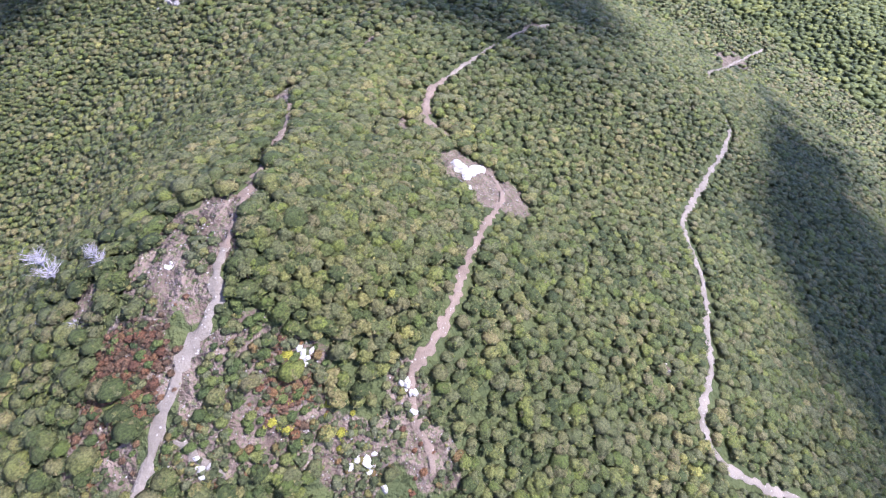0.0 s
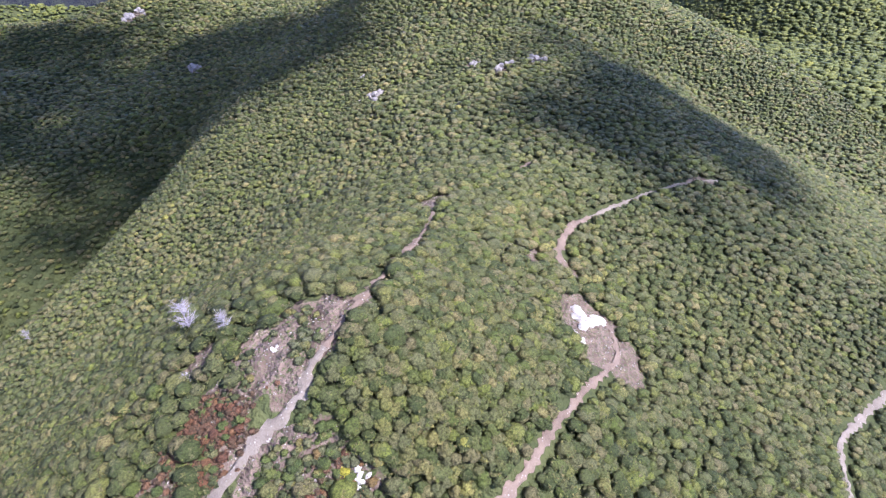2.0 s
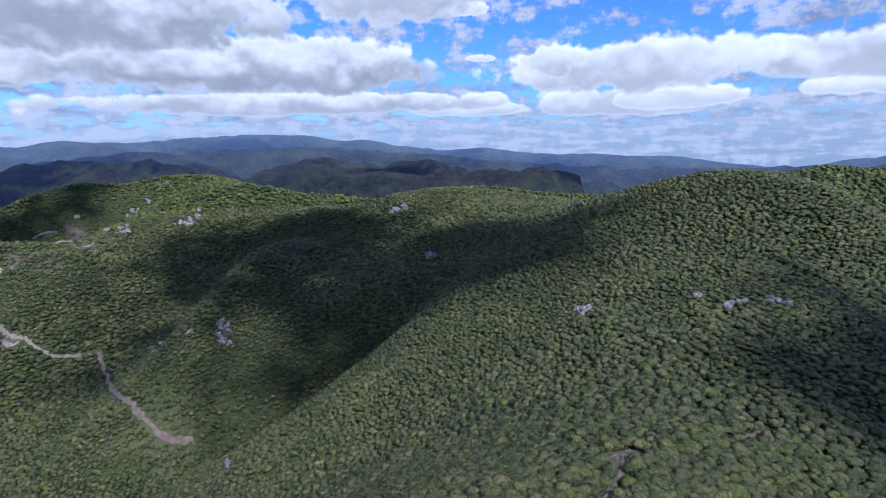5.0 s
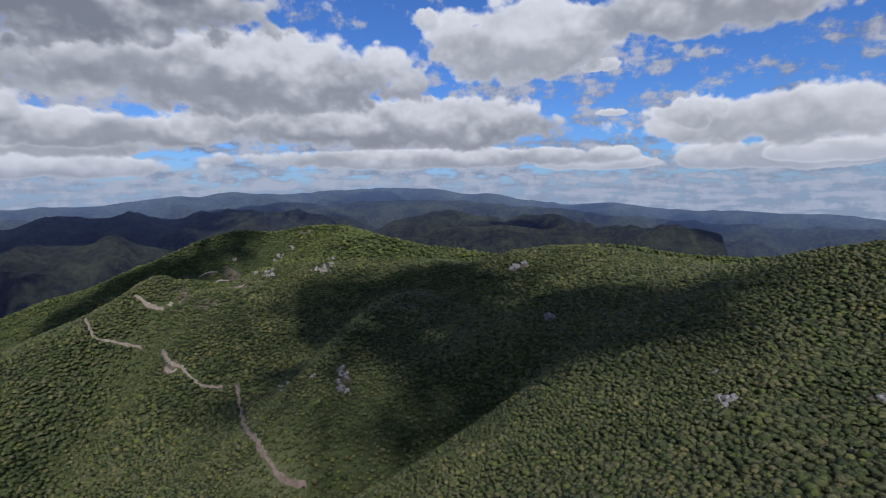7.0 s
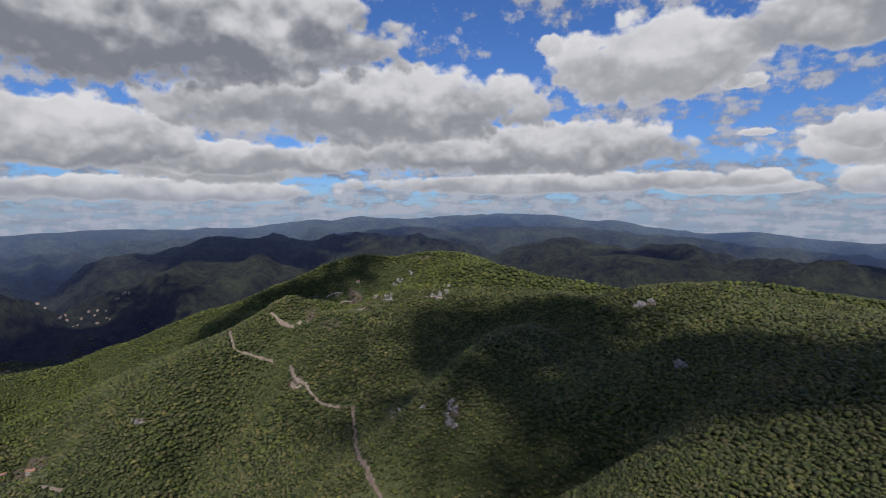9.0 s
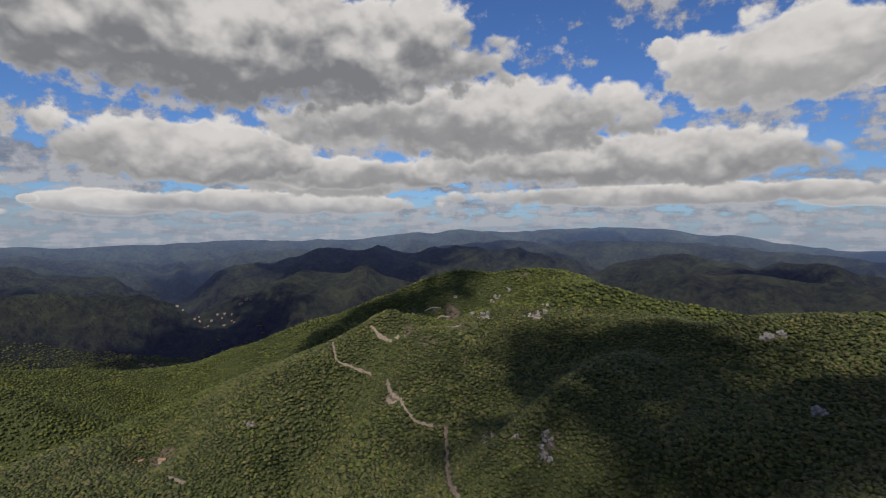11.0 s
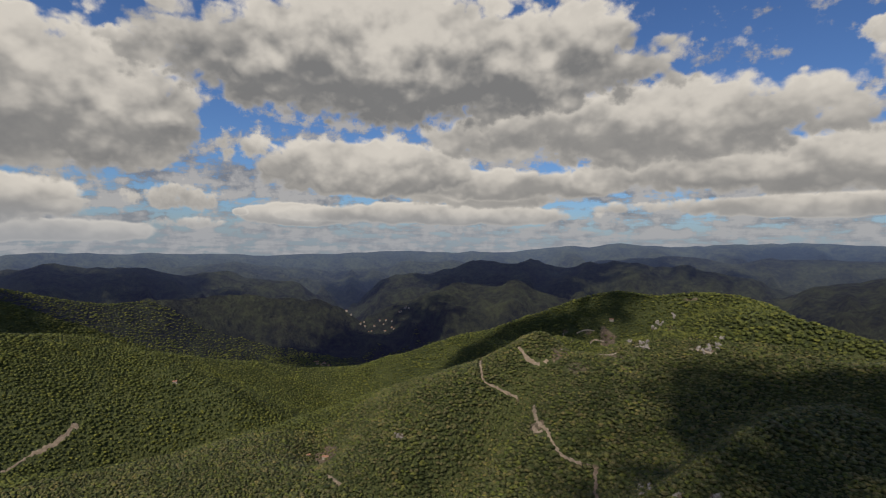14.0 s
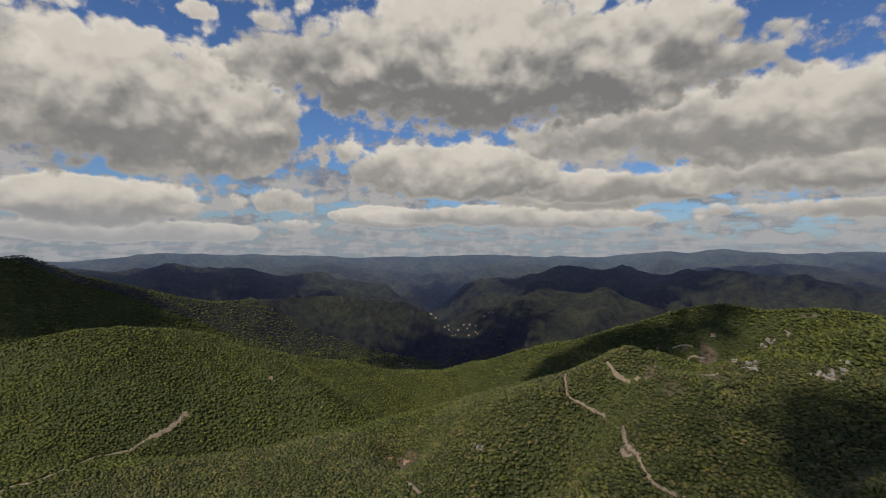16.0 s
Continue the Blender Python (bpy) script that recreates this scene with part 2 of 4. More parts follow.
def ground_material():
    """Forest floor close by; the closed woods where the ground is far off."""
    m, n, shader, place = material("wooded_ground")
    crown = n.voronoi(place, 0.17)
    cell = n.add("ShaderNodeTexVoronoi")
    n.put(cell.inputs["Vector"], place)
    n.put(cell.inputs["Scale"], 0.17)
    hue = n.add("ShaderNodeSeparateColor")
    n.put(hue.inputs[0], cell.outputs["Color"])
    stand = n.ramp(n.noise(place, 0.008, 4.0, 0.6), 0.3, 0.7)
    value = n.math("ADD", n.math("MULTIPLY", hue.outputs[0], 0.5), n.math("MULTIPLY", stand, 0.5))
    woods = colours(n, value, [(0.0, (0.040, 0.050, 0.020)), (0.5, (0.062, 0.074, 0.026)), (1.0, (0.092, 0.100, 0.036))])
    meadow = n.ramp(n.noise(place, 0.0042, 5.0, 0.6), 0.64, 0.70)
    woods = n.mix(n.math("MULTIPLY", meadow, 0.55), woods, (0.13, 0.135, 0.06))
    mask = n.add("ShaderNodeAttribute")
    mask.attribute_name = "bare"
    ragged = n.math("ADD", mask.outputs["Fac"], n.math("MULTIPLY", n.math("SUBTRACT", n.noise(place, 0.7, 5.0, 0.65), 0.5), 0.9))
    dirt = n.mix(n.ramp(n.noise(place, 0.25, 5.0, 0.6), 0.3, 0.7), (0.10, 0.069, 0.052), (0.19, 0.142, 0.112))
    dirt = n.mix(n.ramp(n.noise(place, 0.55, 6.0, 0.7), 0.61, 0.70), dirt, (0.34, 0.30, 0.26))
    dirt = n.mix(n.ramp(n.noise(place, 1.4, 4.0, 0.6), 0.50, 0.62), dirt, (0.085, 0.090, 0.042))
    n.put(shader.inputs["Base Color"], n.mix(n.ramp(ragged, 0.42, 0.62), woods, dirt))
    n.put(shader.inputs["Roughness"], 0.9)
    n.put(shader.inputs["Specular IOR Level"], 0.2)
    height_of = n.math("SUBTRACT", n.noise(place, 0.5, 4.0, 0.6), n.math("MULTIPLY", crown, 1.2))
    bump(n, shader, height_of, 1.0, 3.0)
    return m


wooded_ground = ground_material()


def backdrop_material():
    """Far ranges seen through miles of air: dark woods, with the haze put in as a glow, paler and bluer with every
    range.
    """
    m, n, shader, place = material("hazed_hills")
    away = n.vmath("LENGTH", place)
    # wide dark-to-light tones paint lit and shaded texture into the woods' colour
    stand = n.ramp(n.noise(place, 0.006, 6.0, 0.62), 0.32, 0.68)
    shade_speck = n.ramp(n.noise(place, 0.035, 5.0, 0.65), 0.36, 0.64)
    woods = n.mix(n.math("ADD", n.math("MULTIPLY", stand, 0.6), n.math("MULTIPLY", shade_speck, 0.4)), (0.010, 0.012, 0.013), (0.056, 0.064, 0.032))
    woods = n.mix(n.ramp(n.noise(place, 0.0035, 5.0, 0.6), 0.6, 0.68, 0.0, 0.25), woods, (0.10, 0.105, 0.055))
    n.put(shader.inputs["Base Color"], woods)
    n.put(shader.inputs["Roughness"], 1.0)
    n.put(shader.inputs["Specular IOR Level"], 0.1)
    # air haze as emission: a blue glow that grows with distance
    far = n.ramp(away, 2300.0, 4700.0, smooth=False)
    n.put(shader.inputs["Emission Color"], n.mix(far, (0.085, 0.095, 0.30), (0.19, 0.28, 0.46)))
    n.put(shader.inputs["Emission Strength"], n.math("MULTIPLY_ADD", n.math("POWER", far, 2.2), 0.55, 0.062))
    bump(n, shader, n.noise(place, 0.016, 8.0, 0.68), 1.0, 60.0)
    return m


hazed_hills = backdrop_material()


def cloud_material():
    m, n, shader, place = material("cloud_vapour")
    n.put(shader.inputs["Base Color"], (0.86, 0.87, 0.88, 1))
    n.put(shader.inputs["Alpha"], n.ramp(n.noise(place, 0.012, 5.0, 0.6), 0.3, 0.7, 0.020, 0.068))
    n.put(shader.inputs["Roughness"], 1.0)
    bump(n, shader, n.noise(place, 0.02, 6.0, 0.6), 1.0, 12.0)
    return m


def plain_material(name, dark, light, scale, rough=0.85, relief=0.15):
    m, n, shader, place = material(name)
    mix = n.ramp(n.noise(place, scale, 5.0, 0.65), 0.3, 0.7)
    n.put(shader.inputs["Base Color"], n.mix(mix, dark, light))
    n.put(shader.inputs["Roughness"], rough)
    bump(n, shader, n.noise(place, scale * 3, 5.0, 0.7), 0.6, relief)
    return m


scrub_leaves = leaf_material("scrub_leaves", [(0.0, (0.045, 0.055, 0.024)), (0.35, (0.09, 0.105, 0.04)), (0.6, (0.13, 0.135, 0.07)), (0.8, (0.17, 0.165, 0.05)), (0.92, (0.17, 0.085, 0.04)), (1.0, (0.24, 0.12, 0.05))], "island", 2.6)
heath_leaves = leaf_material("heath_leaves", [(0.0, (0.085, 0.06, 0.035)), (0.5, (0.15, 0.085, 0.05)), (0.8, (0.19, 0.10, 0.055)), (1.0, (0.20, 0.16, 0.06))], "island", 2.6)
vapour = cloud_material()
bark = plain_material("oak_bark", (0.06, 0.05, 0.04), (0.16, 0.13, 0.10), 3.0)
grey_wood = plain_material("dead_wood", (0.20, 0.185, 0.20), (0.38, 0.35, 0.38), 2.0)
dry_grass = plain_material("dry_grass", (0.10, 0.085, 0.045), (0.21, 0.175, 0.10), 0.5)
plaster = plain_material("plaster", (0.25, 0.22, 0.18), (0.38, 0.34, 0.29), 0.6)
roof_tiles = plain_material("roof_tiles", (0.24, 0.11, 0.07), (0.42, 0.24, 0.16), 0.8)
dark_wood = plain_material("dark_wood", (0.05, 0.04, 0.03), (0.12, 0.09, 0.06), 2.0)
pane_dark = plain_material("window_pane", (0.03, 0.035, 0.04), (0.05, 0.055, 0.06), 2.0, 0.15, 0.0)
# ---------------------------------------------------------------- terrain
TABLE = np.random.RandomState(7).rand(256, 256)


def value_noise(x, y):
    """Smooth lattice noise in -1..1 for arrays of metres already divided by the wavelength."""
    x, y = np.asarray(x, float), np.asarray(y, float)
    i, j = np.floor(x).astype(int), np.floor(y).astype(int)
    u, v = x - i, y - j
    u, v = u * u * u * (u * (u * 6 - 15) + 10), v * v * v * (v * (v * 6 - 15) + 10)
    a, b = TABLE[i % 256, j % 256], TABLE[(i + 1) % 256, j % 256]
    c, d = TABLE[i % 256, (j + 1) % 256], TABLE[(i + 1) % 256, (j + 1) % 256]
    return ((a * (1 - u) + b * u) * (1 - v) + (c * (1 - u) + d * u) * v) * 2 - 1


def smooth(a, b, x):
    t = np.clip((np.asarray(x, float) - a) / (b - a), 0, 1)
    return t * t * (3 - 2 * t)


NEAR_HILLS = [  # x, y, height, length, width, heading
    (294, 348, 284, 768, 600, 33),
    (-13, 70, 116, 183, 97, 187),
    (438, 275, 135, 296, 205, 75),
    (-0, -125, 97, 341, 170, 202),
    (218, 817, 81, 382, 142, 22),
    (381, 1036, 97, 304, 46, -6),
    (-62, 1126, 178, 402, 203, 112),
    (-440, 1265, 209, 343, 76, 196),
    (-462, 731, 149, 352, 238, 30),
    (-693, 1182, 110, 497, 461, 68),
    (-26, 427, -136, 34, 102, 112),
    (43, 804, -92, 179, 119, 118),
    (180, -88, -20, 103, 220, 32),
    (736, 64, 40, 110, 197, 80),
    (1186, 498, 410, 511, 424, 84),
    (967, 420, -137, 312, 131, 46),
    (-1146, 622, 90, 337, 82, 20),
    (-684, 585, -80, 109, 59, -33),
    (-395, 861, 89, 108, 71, 144),
    (41, -12, 13, 123, 82, -1),
    (27, 25, 21, 42, 61, 24),
    (73, 45, -7, 49, 76, 4),
    (510, 230, -22, 197, 68, 46),
    (-69, 610, 49, 276, 42, 67),
    (-38, 1336, 36, 191, 152, 6),
    (-634, 1062, 57, 526, 71, -14),
    (223, 87, -8, 163, 64, 18),
    (-1519, 1636, -80, 938, 196, -1),
    (-1026, 934, -77, 197, 108, -2),
    (-209, 617, -57, 223, 116, 52),
    (-247, 1117, 68, 221, 103, 33),
    (261, 878, 22, 434, 60, -11),
    (418, 143, -70, 111, 234, 18),
    (-654, 1244, 5, 240, 109, 69),
    (-838, 993, -9, 252, 163, 44),
    (-393, 656, -79, 316, 40, 84),
    (-1613, 423, -5, 367, 115, 78),
    (-1373, 946, 26, 285, 99, 79),
]
MIDDLE_HILLS = [
    (-1499, 315, 260, 475, 322, -15),
    (-1883, -183, 306, 632, 117, 125),
    (-2097, 897, 227, 1437, 134, 91),
    (-1942, 1478, 161, 366, 71, 71),
    (-1620, 1715, 177, 340, 150, 21),
    (-1042, 511, -139, 80, 321, 159),
    (-1126, 2884, 307, 748, 254, 3),
    (-2116, 2738, 180, 625, 189, 17),
    (-291, 2917, 264, 657, 156, 165),
    (314, 2647, 210, 312, 156, 11),
    (1018, 2813, 231, 457, 175, 178),
    (1174, 1921, 247, 866, 581, 31),
    (-2492, 2234, 237, 525, 195, 52),
    (-1439, 829, 74, 643, 166, 34),
    (-1586, 53, 125, 178, 58, 63),
]
FAR_HILLS = [
    (-4368, 367, 446, 813, 284, 81),
    (-4124, 1661, 353, 817, 262, 74),
    (-3509, 2606, 266, 663, 257, 59),
    (-2897, 3113, 245, 678, 304, 29),
    (-2252, 3768, 318, 598, 313, 57),
    (-1453, 4105, 363, 764, 216, 172),
    (-402, 4287, 347, 727, 251, 25),
    (395, 4291, 335, 565, 275, 175),
    (1277, 4329, 304, 656, 247, 162),
    (2248, 3718, 291, 898, 235, 132),
    (3418, 2707, 350, 1088, 298, 135),
]
# far ranges: distance of the crest from the plan's middle, then heading and height of the crest against the eye's level, in degrees
RANGE_LAST = (4350, (-112, -2.57), (-89.4, -2.57), (-83.5, -2.69), (-79.7, -2.27), (-77, -1.78), (-68.7, -2.05), (-57.5, -2.26), (-46.2, -1.83), (-40.6, -1.6), (-36, -1.76), (-30.4, -1.56), (-27.7, -1.17), (-23.7, -0.84), (-19.2, -0.61), (-13.5, -0.49), (-7.8, -0.39), (-2.1, -0.17), (3.6, -0.27), (7, -0.86), (10.3, -0.89), (14.1, -1.69), (18.6, -2.19), (23.1, -2.07), (27.6, -2.51), (33.3, -2.94), (37.8, -3.05), (42.3, -3.26), (47.3, -3.64), (50, -3.89), (53.9, -4.19), (70, -1.5), (110, -1.6))
RANGE_BLUE = (3850, (-20.6, -2.42), (-14.2, -1.73), (-9.1, -1.79), (-2.7, -1.58), (3.7, -1.55), (8.2, -1.84), (16.7, -2.27), (32.6, -4.19), (47.3, -4.36), (69, -3.74))
RANGE_VALLEY_HEAD = (3950, (-65.4, -3.47), (-59.9, -2.82), (-56.3, -3.37), (-49.5, -3.79), (-44.3, -3.36), (-39.6, -2.75), (-36, -2.55), (-29.6, -3.88))
RANGE_WEST = (3350, (-112, -1.9), (-89.3, -3.18), (-85.5, -2.85), (-80.6, -3.12), (-75.2, -3.12), (-70.2, -3.27), (-65.8, -3.57), (-60.7, -3.92), (-56.2, -4.44), (-52.8, -5.4), (-50.6, -6.5), (-48.5, -8.04))
RANGE_DARK = (3250, (-47.9, -8.31), (-44.3, -4.85), (-41.5, -3.94), (-38.3, -3.68), (-34.9, -2.81), (-31.6, -2.46), (-26, -2.36), (-21.5, -2.66), (-16.4, -2.44), (-10.7, -2.65), (-7.8, -3.06), (-5, -4.03), (-2.1, -5.9))
RANGE_NORTH = (2950, (-5, -5.11), (-3.3, -4.77), (-1, -3.96), (1.3, -2.93), (3.6, -2.51), (6.4, -2.71), (9.8, -3.11), (12, -3.79), (14, -2.93), (16.5, -3.15), (18.7, -3.96), (22, -4.88), (24.8, -6.1))
RANGE_GREEN = (2650, (14.9, -7.92), (18.2, -6.55), (21.5, -5.35), (25.3, -4.36), (28.5, -4.13), (31.8, -5.22), (34.6, -6.19))
RANGE_SPUR = (2600, (-46.4, -9.56), (-44.1, -8.5), (-41.9, -7.43), (-39.7, -6.42), (-36.9, -5.5), (-32.4, -4.96), (-28.5, -4.99), (-25.7, -5.65), (-22.7, -6.6))
RANGE_NEAR_NORTH = (2450, (0, -6.56), (6.2, -5.04), (11.5, -4.68), (16.6, -5), (22.6, -6.21), (28.6, -6.76), (36.1, -9.02))
RANGES = (RANGE_LAST, RANGE_BLUE, RANGE_VALLEY_HEAD, RANGE_WEST, RANGE_DARK, RANGE_NORTH, RANGE_GREEN, RANGE_SPUR, RANGE_NEAR_NORTH)
VALLEY = -34.1      # height of the valley floor
CANOPY = 3.2      # the woods stand this high over the soil


def hills(x, y):
    x, y = np.asarray(x, float), np.asarray(y, float)
    z = np.full(x.shape, VALLEY)
    for cx, cy, high, long, wide, turn in NEAR_HILLS + MIDDLE_HILLS + FAR_HILLS:
        c, s = math.cos(radians(turn)), math.sin(radians(turn))
        u, w = ((x - cx) * c + (y - cy) * s) / long, ((y - cy) * c - (x - cx) * s) / wide
        z = z + high * np.exp(1 - np.sqrt(1 + 2 * (u * u + w * w)))
    return z


def height(x, y):
    """The ground: broad hills, gullies and spurs that grow with distance, and small unevenness."""
    x, y = np.asarray(x, float), np.asarray(y, float)
    r = np.hypot(x, y)
    z = hills(x, y) - CANOPY
    z = z + 1.1 * value_noise(x / 37, y / 37) + 0.35 * value_noise(x / 11, y / 11)
    gully = 1 - 2 * np.abs(value_noise(x / 310 + 9.1, y / 310)) + 0.5 * (1 - 2 * np.abs(value_noise(x / 140, y / 140 + 3.3)))
    z = z + (4 * smooth(350, 700, r) + 6 * smooth(1000, 1600, r)) * (gully - 0.35)
    spur = 1 - 2 * np.abs(value_noise(x / 760 + 2.4, y / 760 + 7.7)) + 0.45 * (1 - 2 * np.abs(value_noise(x / 330, y / 330 + 1.9)))
    z = z + (10 * smooth(1200, 1800, r) + 20 * smooth(2000, 2600, r)) * (spur - 0.4)
    # beyond the valley: range after range, each with spurs and gullies down its face
    turn = np.degrees(np.arctan2(x, y))
    low = 20 + 40 * value_noise(x / 500, y / 500)
    far = z * (1 - smooth(2450, 2900, r)) + low * smooth(2450, 2900, r)
    for k, (away, *crest) in enumerate(RANGES):
        line = away + 110 * value_noise(turn / 9 + 7 * k, turn * 0 + 3.5 + k) + 35 * value_noise(turn / 2.3, turn * 0 + 9.5 + k)
        lift = np.interp(turn, [c[0] for c in crest], [c[1] for c in crest], -14, -14)
        lift = lift + 0.22 * value_noise(turn / 2.6 + 3 * k, turn * 0 + 21.5 + k) + 0.1 * value_noise(turn / 0.9, turn * 0 + 31.5 + k)
        top = 550 + line * np.tan(np.radians(lift))
        spur = np.abs(value_noise(turn / 3.1 + 5 * k + r / 900, r / 700 + k)) + 0.5 * np.abs(value_noise(turn / 1.3 + r / 300, r / 240 + 2 * k))
        gap = r - line
        steep = np.where(gap < 0, 0.20 + 0.42 * spur, 0.42)
        far = np.maximum(far, top - (np.sqrt(gap * gap + 900) - 30) * steep - 250 * (1 - smooth(1950, 2300, r)))
    ridges = 24 * (0.4 - 2 * np.abs(value_noise(x / 290 + 1.7, y / 290))) + 13 * (0.4 - 2 * np.abs(value_noise(x / 120, y / 120 + 8.8)))
    far = far + ridges * (smooth(2200, 2500, r) - smooth(3700, 4100, r))
    return np.where(r > 1950, far, z)


def mesh_from(name, points, faces, smooth_shaded=True):
    """A mesh from numpy arrays: points n x 3, faces m x 3 or m x 4."""
    me = bpy.data.meshes.new(name)
    points, faces = np.asarray(points, np.float32), np.asarray(faces, np.int32)
    sides = faces.shape[1]
    me.vertices.add(len(points))
    me.vertices.foreach_set("co", points.ravel())
    me.loops.add(faces.size)
    me.loops.foreach_set("vertex_index", faces.ravel())
    me.polygons.add(len(faces))
    me.polygons.foreach_set("loop_start", np.arange(0, faces.size, sides, dtype=np.int32))
    me.polygons.foreach_set("use_smooth", np.full(len(faces), smooth_shaded))
    me.update(calc_edges=True)
    return me


def part(name, me, stuff, parent=None, label=""):
    """Links a mesh (or a bmesh) as one object of one material under a thing."""
    if isinstance(me, bmesh.types.BMesh):
        bm, me = me, bpy.data.meshes.new(name)
        bm.to_mesh(me)
        bm.free()
    ob = new(name, me)
    if stuff is not None and not me.materials:
        me.materials.append(stuff)
    ob.parent = parent
    return tagged(ob, label)


# ---------------------------------------------------------------- tracks and clearings, as lines on the plan
TRACKS = {  # name: (width, points)
    "ridge_track": (1.7, [(-33.0, 41.0), (-29.4, 41.2), (-24.4, 41.2), (-20.2, 42.3), (-15.3, 42.5), (-10.6, 42.5), (-6.8, 42.0), (-3.0, 41.7), (0.6, 41.7), (3.2, 42.9), (7.1, 44.7), (10.2, 45.7)]),
    "ridge_path": (1.5, [(10.2, 45.7), (13.9, 47.1), (21.4, 49.8), (27.7, 52.3), (35.4, 56.6), (43.5, 61.6), (53.9, 68.1), (64.1, 74.7), (79.2, 85.6), (90.4, 98.4)]),
    "crest_path": (1.8, [(134.5, 98.5), (146.1, 98.7), (155.8, 98.4)]),
    "side_track": (1.1, [(-22.8, 40.1), (-22.3, 37.8), (-22.6, 35.0), (-23.1, 32.1), (-22.3, 28.7)]),
    "rocky_track": (1.4, [(-2.1, -3.7), (2.0, -0.2), (5.7, 3.5), (8.2, 5.9), (11.2, 6.4), (15.6, 5.7), (20.2, 4.7), (24.8, 4.2), (28.1, 4.2), (33.8, 5.0), (40.5, 6.2), (48.4, 7.6), (59.8, 9.4), (70.7, 10.6), (81.9, 11.7), (88.8, 13.9), (93.6, 19.3), (95.4, 24.0)]),
    "upper_rocky_track": (2.2, [(102.0, 40.0), (103.9, 45.8), (107.9, 50.9), (115.9, 54.6), (129.0, 57.2), (139.5, 57.6)]),
    "forest_lane": (1.3, [(139.5, 57.6), (171.0, 56.2), (190.0, 54.3), (207.3, 50.8), (222.5, 47.2), (239.3, 41.6)]),
    "forest_road": (1.8, [(54.5, -109.6), (48.6, -92.3), (44.8, -80.0), (43.6, -72.8), (46.4, -66.0), (49.0, -63.5), (53.0, -61.6), (60.3, -61.9), (68.7, -62.9), (77.7, -61.9), (87.0, -60.9), (100.9, -59.9), (111.6, -57.9), (123.5, -55.2), (133.3, -50.5), (147.4, -46.1), (164.1, -49.5), (187.6, -53.7), (214.1, -58.3), (246.3, -64.5), (271.8, -66.1), (288.4, -61.1)]),
    "upper_forest_road": (1.7, [(342.2, -46.3), (454.4, -63.8), (524.0, -83.9), (578.9, -103.8)]),
    "valley_road": (3.2, [(-100.2, 431.7), (-118.5, 426.3), (-129.1, 428.6), (-140.9, 435.9), (-162.1, 469.2), (-206.1, 585.0), (-226.1, 637.3)]),
    "spur_road": (3.4, [(-232.9, 637.9), (-251.6, 636.2), (-270.0, 634.7), (-286.5, 644.7), (-304.2, 661.4), (-322.2, 671.1), (-343.1, 698.7), (-366.1, 740.2)]),
    "upper_spur_road": (3.2, [(-400.8, 751.7), (-417.8, 738.5), (-436.0, 724.5), (-448.5, 720.5), (-468.0, 743.0), (-507.6, 802.4)]),
    "spur_siding": (4.5, [(-328.9, 667.9), (-317.2, 654.8), (-309.9, 659.7)]),
    "summit_road": (5.0, [(-441.0, 825.5), (-427.3, 813.9), (-414.0, 808.4), (-399.9, 810.6), (-384.8, 824.4), (-365.5, 825.4)]),
    "terrace_road": (4.0, [(-508.5, 1168.8), (-404.8, 986.8), (-447.1, 1168.1), (-408.5, 1170.7), (-312.3, 974.0)]),
    "hillside_road": (5.0, [(-965.2, 32.3), (-988.7, 57.0), (-1013.6, 63.4), (-1054.7, 54.8), (-1066.7, 79.8), (-1043.5, 106.9), (-1076.7, 151.9), (-1137.2, 194.2), (-1137.2, 234.4), (-1153.0, 273.6), (-1163.9, 297.6), (-1168.6, 340.0), (-1180.2, 356.9), (-1184.6, 372.7)]),
    "hut_road": (3.4, [(-562.6, 490.1), (-543.7, 486.4), (-516.2, 475.7)]),
}
